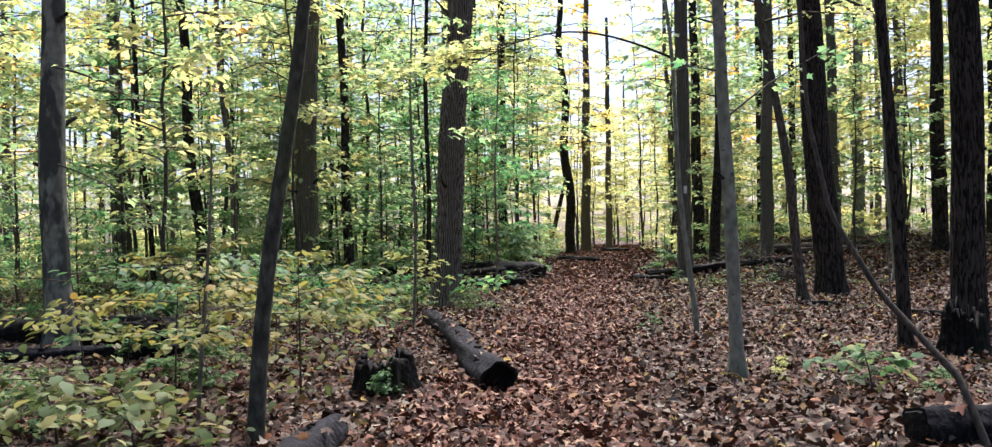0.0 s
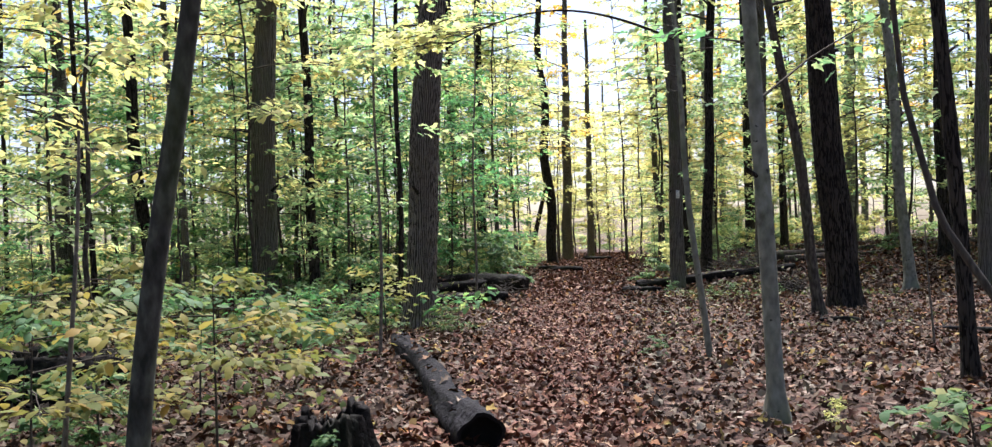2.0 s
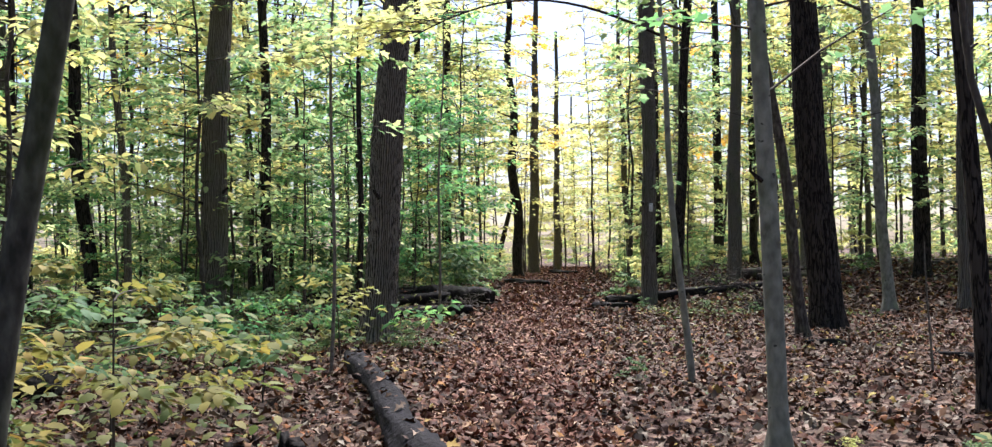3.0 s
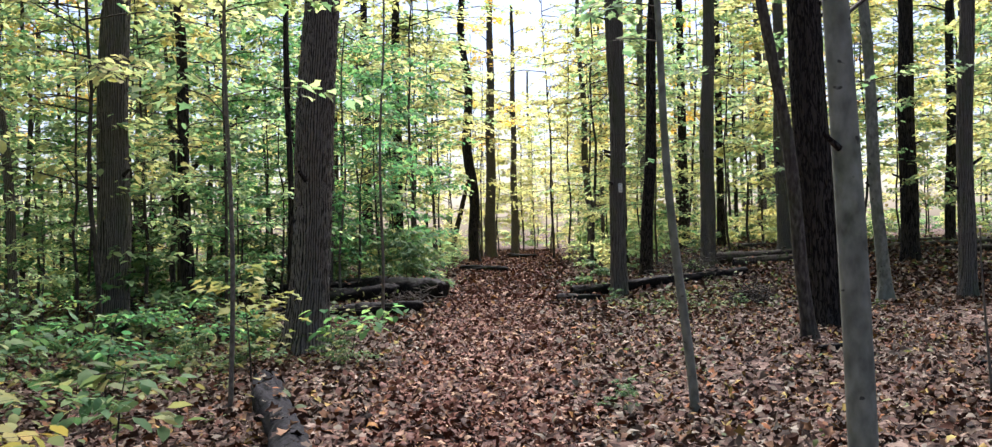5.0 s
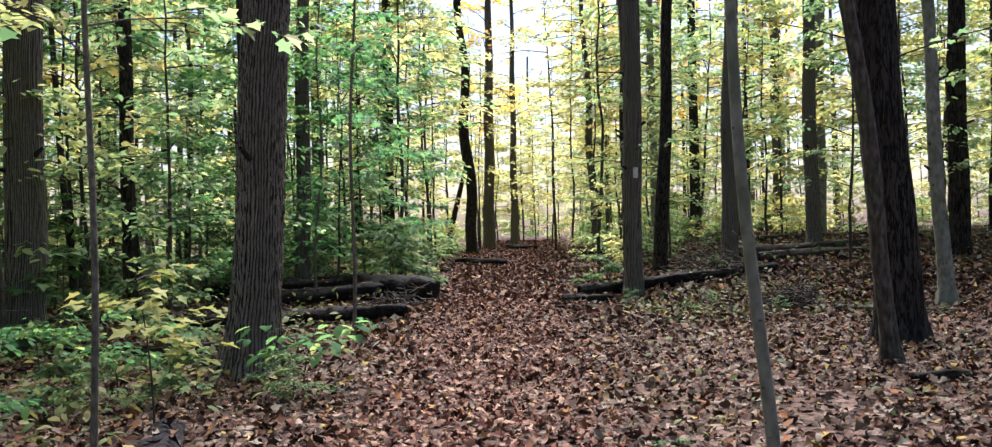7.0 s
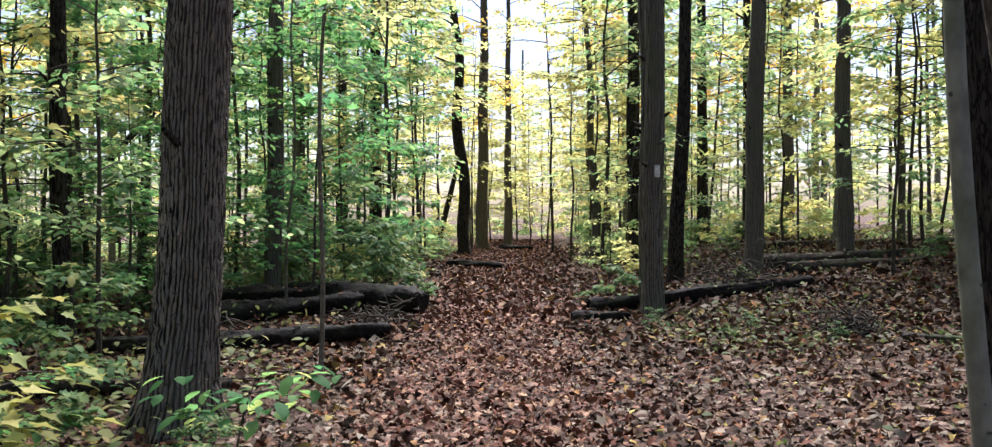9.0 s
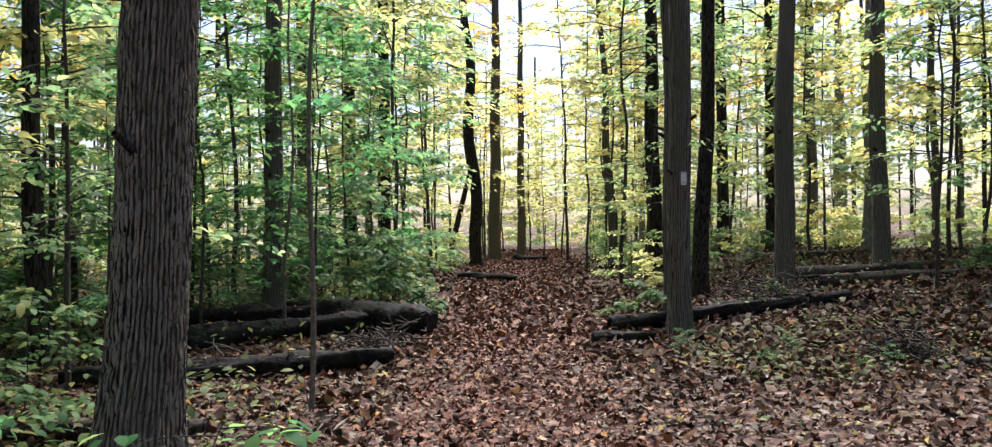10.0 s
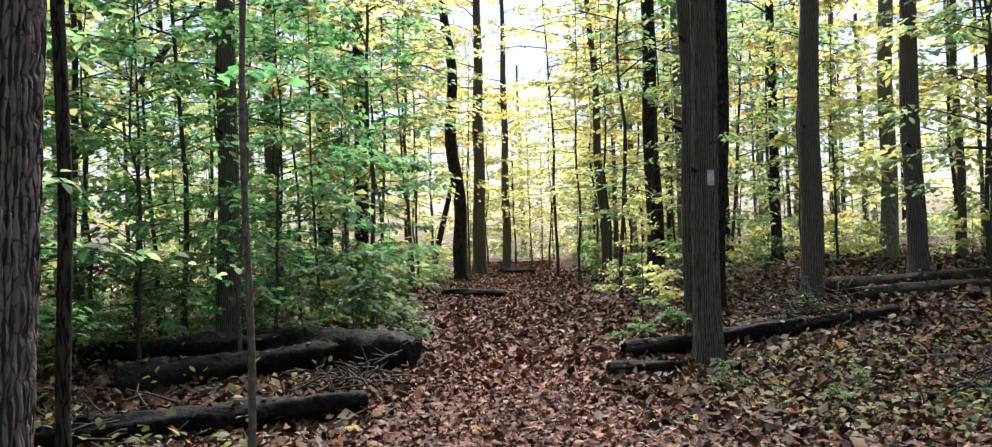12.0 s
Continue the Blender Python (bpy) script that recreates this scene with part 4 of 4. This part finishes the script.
log(-0.1, 8.5, -1.18, 14.4, 0.33, LOG_GREY, 1, "grey weathered log with a black hollow sawn end", lift=-0.02, hollow=True, end_lift=-0.01)
stump(-1.1, 8.15, 0.54, 0.29, 12, ROTTEN, "low black rotten hollow stump among leaves")
log(-1.2, 6.25, -1.3, 4.3, 0.27, LOG_GREY, 3, "smooth grey log end beside the path")
stump(4.92, 9.9, 0.45, 0.5, 4, ROTTEN, "broken black rotten stump beside a dark trunk")
log(2.55, 5.75, 4.9, 6.6, 0.27, LOG_GREY, 5, "grey fallen log with peeling bark")
log(-8.6, 12.5, -3.9, 12.2, 0.42, ROTTEN, 6, "dark fallen log in the undergrowth")
log(-8.5, 11.8, -4.3, 13.0, 0.26, LOG_BROWN, 7, "black rotting log in a heap")
log(-8.0, 13.4, -4.5, 13.1, 0.32, ROTTEN, 8, "dark fallen log in the undergrowth", end_lift=0.1)
log(-7.4, 10.2, -3.9, 11.0, 0.24, LOG_GREY, 27, "grey fallen log in the undergrowth")
# beside the path, thicket side
log(0.5, 22.95, -3.2, 22.0, 0.28, ROTTEN, 9, "black wet log lying by the path")
log(-2.5, 25.0, 0.1, 26.5, 0.4, ROTTEN, 10, "dark brown log propped on the log heap", end_lift=0.12)
log(1.05, 25.9, -1.6, 28.2, 0.62, ROTTEN, 11, "thick black rotten log at the path edge")
log(0.5, 27.2, -3.8, 27.8, 0.5, ROTTEN, 12, "black rotten log in the heap")
log(-1.0, 19.2, -4.8, 19.6, 0.16, LOG_BROWN, 13, "thin dark branch on the ground", name="fallen_branch")
# far logs at the path edge
log(2.45, 42.0, 4.2, 40.8, 0.3, ROTTEN, 14, "dark log reaching into the path")
log(6.3, 59.0, 8.0, 58.4, 0.3, ROTTEN, 15, "dark log reaching into the path")
log(9.3, 42.4, 7.9, 45.0, 0.34, ROTTEN, 16, "dark log at the path edge")
# open side
log(3.45, 24.6, 4.4, 24.8, 0.24, ROTTEN, 17, "short sawn log piece at the path edge")
log(4.05, 26.2, 8.5, 26.75, 0.27, ROTTEN, 18, "long dark log lying through the trees", hollow=True)
log(5.9, 26.75, 8.2, 27.5, 0.26, LOG_BROWN, 19, "dark log in a heap of logs")
log(8.75, 29.7, 18.5, 28.7, 0.32, LOG_BROWN, 20, "long fallen trunk lying across the wood", lift=0.12, end_lift=0.05)
log(8.9, 28.7, 17.5, 27.7, 0.26, LOG_BROWN, 21, "long fallen trunk with loose bark", lift=0.06)
log(12.0, 36.5, 22.0, 35.0, 0.3, LOG_BROWN, 22, "long fallen trunk lying across the wood")
log(6.1, 14.2, 7.4, 14.0, 0.1, ROTTEN, 23, "thin black fallen branch among leaves", name="fallen_branch")
log(5.0, 15.5, 5.65, 15.8, 0.13, ROTTEN, 24, "thin black fallen branch among leaves", name="fallen_branch")
log(7.2, 21.4, 9.0, 20.6, 0.12, LOG_BROWN, 25, "brown fallen branch among leaves", name="fallen_branch")
log(7.8, 24.0, 6.0, 24.3, 0.08, LOG_BROWN, 26, "brown fallen branch among leaves", name="fallen_branch")

# a dead trunk leaning beside the far trees
dead = thing("dead_tree", 2.84, 58.0, 0.0, "dead dark trunk leaning against a living tree", "tree")
part("trunk", mesh("trunk", *tube([(0, 0, -0.2), (0.35, 0, 1.5), (0.85, 0.1, 3.4), (1.15, 0.2, 4.6)], [0.17, 0.16, 0.14, 0.1], 12), BARK_DARK, True), dead)
leaning = thing("dead_tree", -10.2, 36.5, 0.0, "thin dead trunk leaning through the green thicket", "tree")
part("trunk", mesh("trunk", *tube([(0, 0, -0.2), (2.6, 0, 3.0), (5.0, -0.2, 5.6), (7.6, -0.4, 8.8)], [0.11, 0.095, 0.08, 0.05], 10), BARK_DARK, True), leaning)
# the bent dead branch stuck in the ground beside the path
bent = thing("bent_branch", 2.87, 6.02, 0.0, "crooked brown dead branch standing in leaves", "branch")
bz = np.array([(0.07, -0.4, -0.1), (0.0, -0.12, 0.42), (-0.32, 0.32, 0.95), (-0.56, 0.55, 1.5), (-0.64, 0.73, 2.2), (-0.67, 0.82, 3.4), (-0.55, 0.91, 4.7)])
bt = np.linspace(0, 6, 30)
part("stem", mesh("stem", *tube(np.column_stack([np.interp(bt, range(7), bz[:, c]) for c in range(3)]), 0.026 * (1 - 0.1 * bt), 8), TWIG, True), bent)


# heaps of dead twigs
def twig_heap(x, y, radius, high, n, seed, reach=1.0):
    r = np.random.default_rng(seed)
    bits = []
    for k in range(n):
        p = np.array([*(r.normal(0, radius * 0.45, 2)), abs(r.normal(0, high * 0.4))])
        d = r.normal(0, 1, 3) * (1, 1, 0.5)
        d *= reach * r.uniform(0.15, 0.5) / np.linalg.norm(d)
        q = p + d
        q[2] = abs(q[2])
        bits.append(tube([p, (p + q) / 2 + r.normal(0, 0.03, 3), q], [0.014, 0.011, 0.005], 4))
    ob = thing("twig_heap", x, y, float(ground_z(x, y)), "heap of dead dark twigs on the leaves", "twigs", kind="stuff")
    part("twig_work", mesh("twigs", *join(bits), TWIG), ob)


twig_heap(7.15, 27.2, 0.95, 0.85, 340, 1, 0.8)
twig_heap(6.65, 21.7, 0.42, 0.42, 260, 2, 0.6)
twig_heap(0.3, 24.2, 0.7, 0.4, 90, 3)
twig_heap(-2.0, 22.3, 0.8, 0.35, 60, 4)
twig_heap(-5.0, 13.0, 1.2, 0.4, 110, 5)

# ---- ground ----
gx = np.concatenate([[-400, -200, -100, -60], np.arange(-40, -10, 1.5), np.arange(-10, 16, 0.2), np.arange(16, 50, 1.5), [60, 100, 200, 400]])
gy = np.concatenate([[-400, -200, -100, -50], np.arange(-30, 1, 1.5), np.arange(1, 45, 0.22), np.arange(45, 92, 1.5), [110, 150, 220, 420]])
X, Y = np.meshgrid(gx, gy, indexing="ij")
rough = rng.normal(0, 0.012, X.shape) * (np.abs(X) < 16)
gv = np.stack([X, Y, ground_z(X, Y) + rough], -1).reshape(-1, 3)
ki, kj = np.meshgrid(np.arange(len(gx) - 1), np.arange(len(gy) - 1), indexing="ij")
w = len(gy)
gf = np.stack([ki * w + kj, (ki + 1) * w + kj, (ki + 1) * w + kj + 1, ki * w + kj + 1], -1).reshape(-1, 4)
tagged(new("ground", mesh("ground", gv, gf, SOIL, True)), "forest floor of brown leaf mould", "ground", kind="structure")


# ---- fallen leaves ----
def litter(name, n, x0, x1, y0, y1, shape, size, material, seed, label, inside=None, lift=0.03, low=0.005):
    r = np.random.default_rng(seed)
    x, y = r.uniform(x0, x1, n) + r.normal(0, 0.7, n), y0 + (y1 - y0) * r.uniform(0, 1, n) ** 1.3 + r.normal(0, 0.5, n)
    off = np.abs(x - path_x(y)) / path_half(y)
    if inside is not None:
        keep = off + r.normal(0, 0.15, n) < 1 if inside else off + r.normal(0, 0.15, n) > 0.9
        x, y = x[keep], y[keep]
    n = len(x)
    pos = np.column_stack([x, y, ground_z(x, y) + low + np.abs(r.normal(0, lift, n))])
    half = n // 2 if shape is MAPLE else 0
    curl = r.uniform(-1.0, 4.5, n)
    yaw, pitch, roll, big = r.uniform(0, 6.283, n), r.normal(0, 0.42, n), r.normal(0, 0.55, n), size * r.uniform(0.5, 1.35, n)
    v, f = leaves(shape, pos[half:], yaw[half:], pitch[half:], roll[half:], big[half:], curl[half:])
    if half:
        v2, f2 = leaves(OVAL, pos[:half], yaw[:half], pitch[:half], roll[:half], big[:half], curl[:half] * 1.5)
        v, f = join([(v, f), (v2, f2)])
    tagged(new(name, mesh(name, v, f, material)), label, "leaves", kind="stuff")


litter("path_leaves", 60000, -1.5, 5.5, 3, 27, MAPLE, 0.082, LITTER_PATH, 41, "trodden red-brown fallen leaves covering the path", True)
litter("path_leaves", 46000, 0, 13, 25, 78, RHOMB, 0.15, LITTER_PATH, 42, "trodden red-brown fallen leaves covering the path", True)
litter("fallen_leaves", 70000, -5, 9, 3, 25, MAPLE, 0.084, LITTER, 43, "thick litter of brown, orange and yellow maple leaves", False)
litter("fallen_leaves", 16000, -9, 10, -9, 4, RHOMB, 0.15, LITTER, 45, "litter of brown leaves behind the start of the walk")
litter("fallen_leaves", 22000, 3, 15, 21, 37, RHOMB, 0.13, LITTER, 47, "litter of tan and brown leaves round the fallen logs", False)
litter("fallen_leaves", 9000, -10, 1, 19, 34, RHOMB, 0.13, LITTER, 48, "litter of brown leaves under the thicket", False)
litter("fallen_leaves", 26000, -14, 22, 1, 25, RHOMB, 0.105, LITTER, 49, "scattered litter of brown leaves between the trees", False)
litter("fallen_leaves", 40000, -14, 24, 23, 60, RHOMB, 0.17, LITTER, 44, "litter of brown and yellow leaves among the trees", False)


top = np.array(LOG_TOPS)
lr = np.random.default_rng(46)
nt_ = len(top)
tv, tf = leaves(MAPLE, top, lr.uniform(0, 6.283, nt_), lr.normal(0, 0.3, nt_), lr.normal(0, 0.3, nt_), 0.1 * lr.uniform(0.6, 1.2, nt_), lr.uniform(-0.5, 3, nt_))
tagged(new("fallen_leaves", mesh("fallen_leaves", tv, tf, LITTER)), "brown leaves lying on the fallen logs", "leaves", kind="stuff")


# ---- low plants ----
def ground_cover(n, x0, x1, y0, y1, high, size, seed, label, material, edge=1.5, shape=OVAL):
    r = np.random.default_rng(seed)
    x, y = r.uniform(x0, x1, n), r.uniform(y0, y1, n)
    patch = np.sin(1.3 * x + 0.6 * y) * np.sin(1.1 * y - 0.7 * x) + 0.4 * np.sin(3.1 * x) * np.sin(2.7 * y) + r.normal(0, 0.3, n)
    keep = (np.abs(x - path_x(y)) > edge + r.normal(0, 0.25, n)) & (patch > -0.35) & ~((x > -3.6) & (x < 1.3) & (y > 21.3) & (y < 28.4) & (r.uniform(0, 1, n) < 0.75)) & ~((x > -8.8) & (x < -3.5) & (y > 9.0) & (y < 13.6)) & ~((x > -4.6) & (y > 11.2) & (y < 14.6) & (r.uniform(0, 1, n) < 0.7))
    x, y = x[keep], y[keep]
    n = len(x)
    pos = np.column_stack([x, y, ground_z(x, y) + 0.03 + high * r.uniform(0, 1, n) ** 1.5])
    v, f = leaves(shape, pos, r.uniform(0, 6.283, n), r.normal(-0.2, 0.35, n), r.normal(0, 0.35, n), size * r.uniform(0.6, 1.3, n))
    tagged(new("ground_plants", mesh("ground_plants", v, f, material)), label, "plants", kind="stuff")


ground_cover(9000, -10, -0.6, 3.5, 20, 0.36, 0.11, 51, "low green and yellow seedlings covering the ground", LEAF_LOW, 1.9)
ground_cover(1600, 4.2, 8.6, 20.3, 25.2, 0.12, 0.09, 55, "patch of small green plants between fallen leaves", LEAF_LOW, 1.2)
ground_cover(14000, -14, 0.5, 18, 45, 0.5, 0.12, 52, "low green seedlings under the thicket", LEAF_LOW, 2.2)
ground_cover(5000, 6, 24, 24, 55, 0.3, 0.12, 53, "scattered low yellow-green seedlings", LEAF_LOW, 2.6)
ground_cover(900, 2.5, 8, 6, 26, 0.12, 0.08, 54, "sparse small green plants between fallen leaves", LEAF_LOW, 1.2)
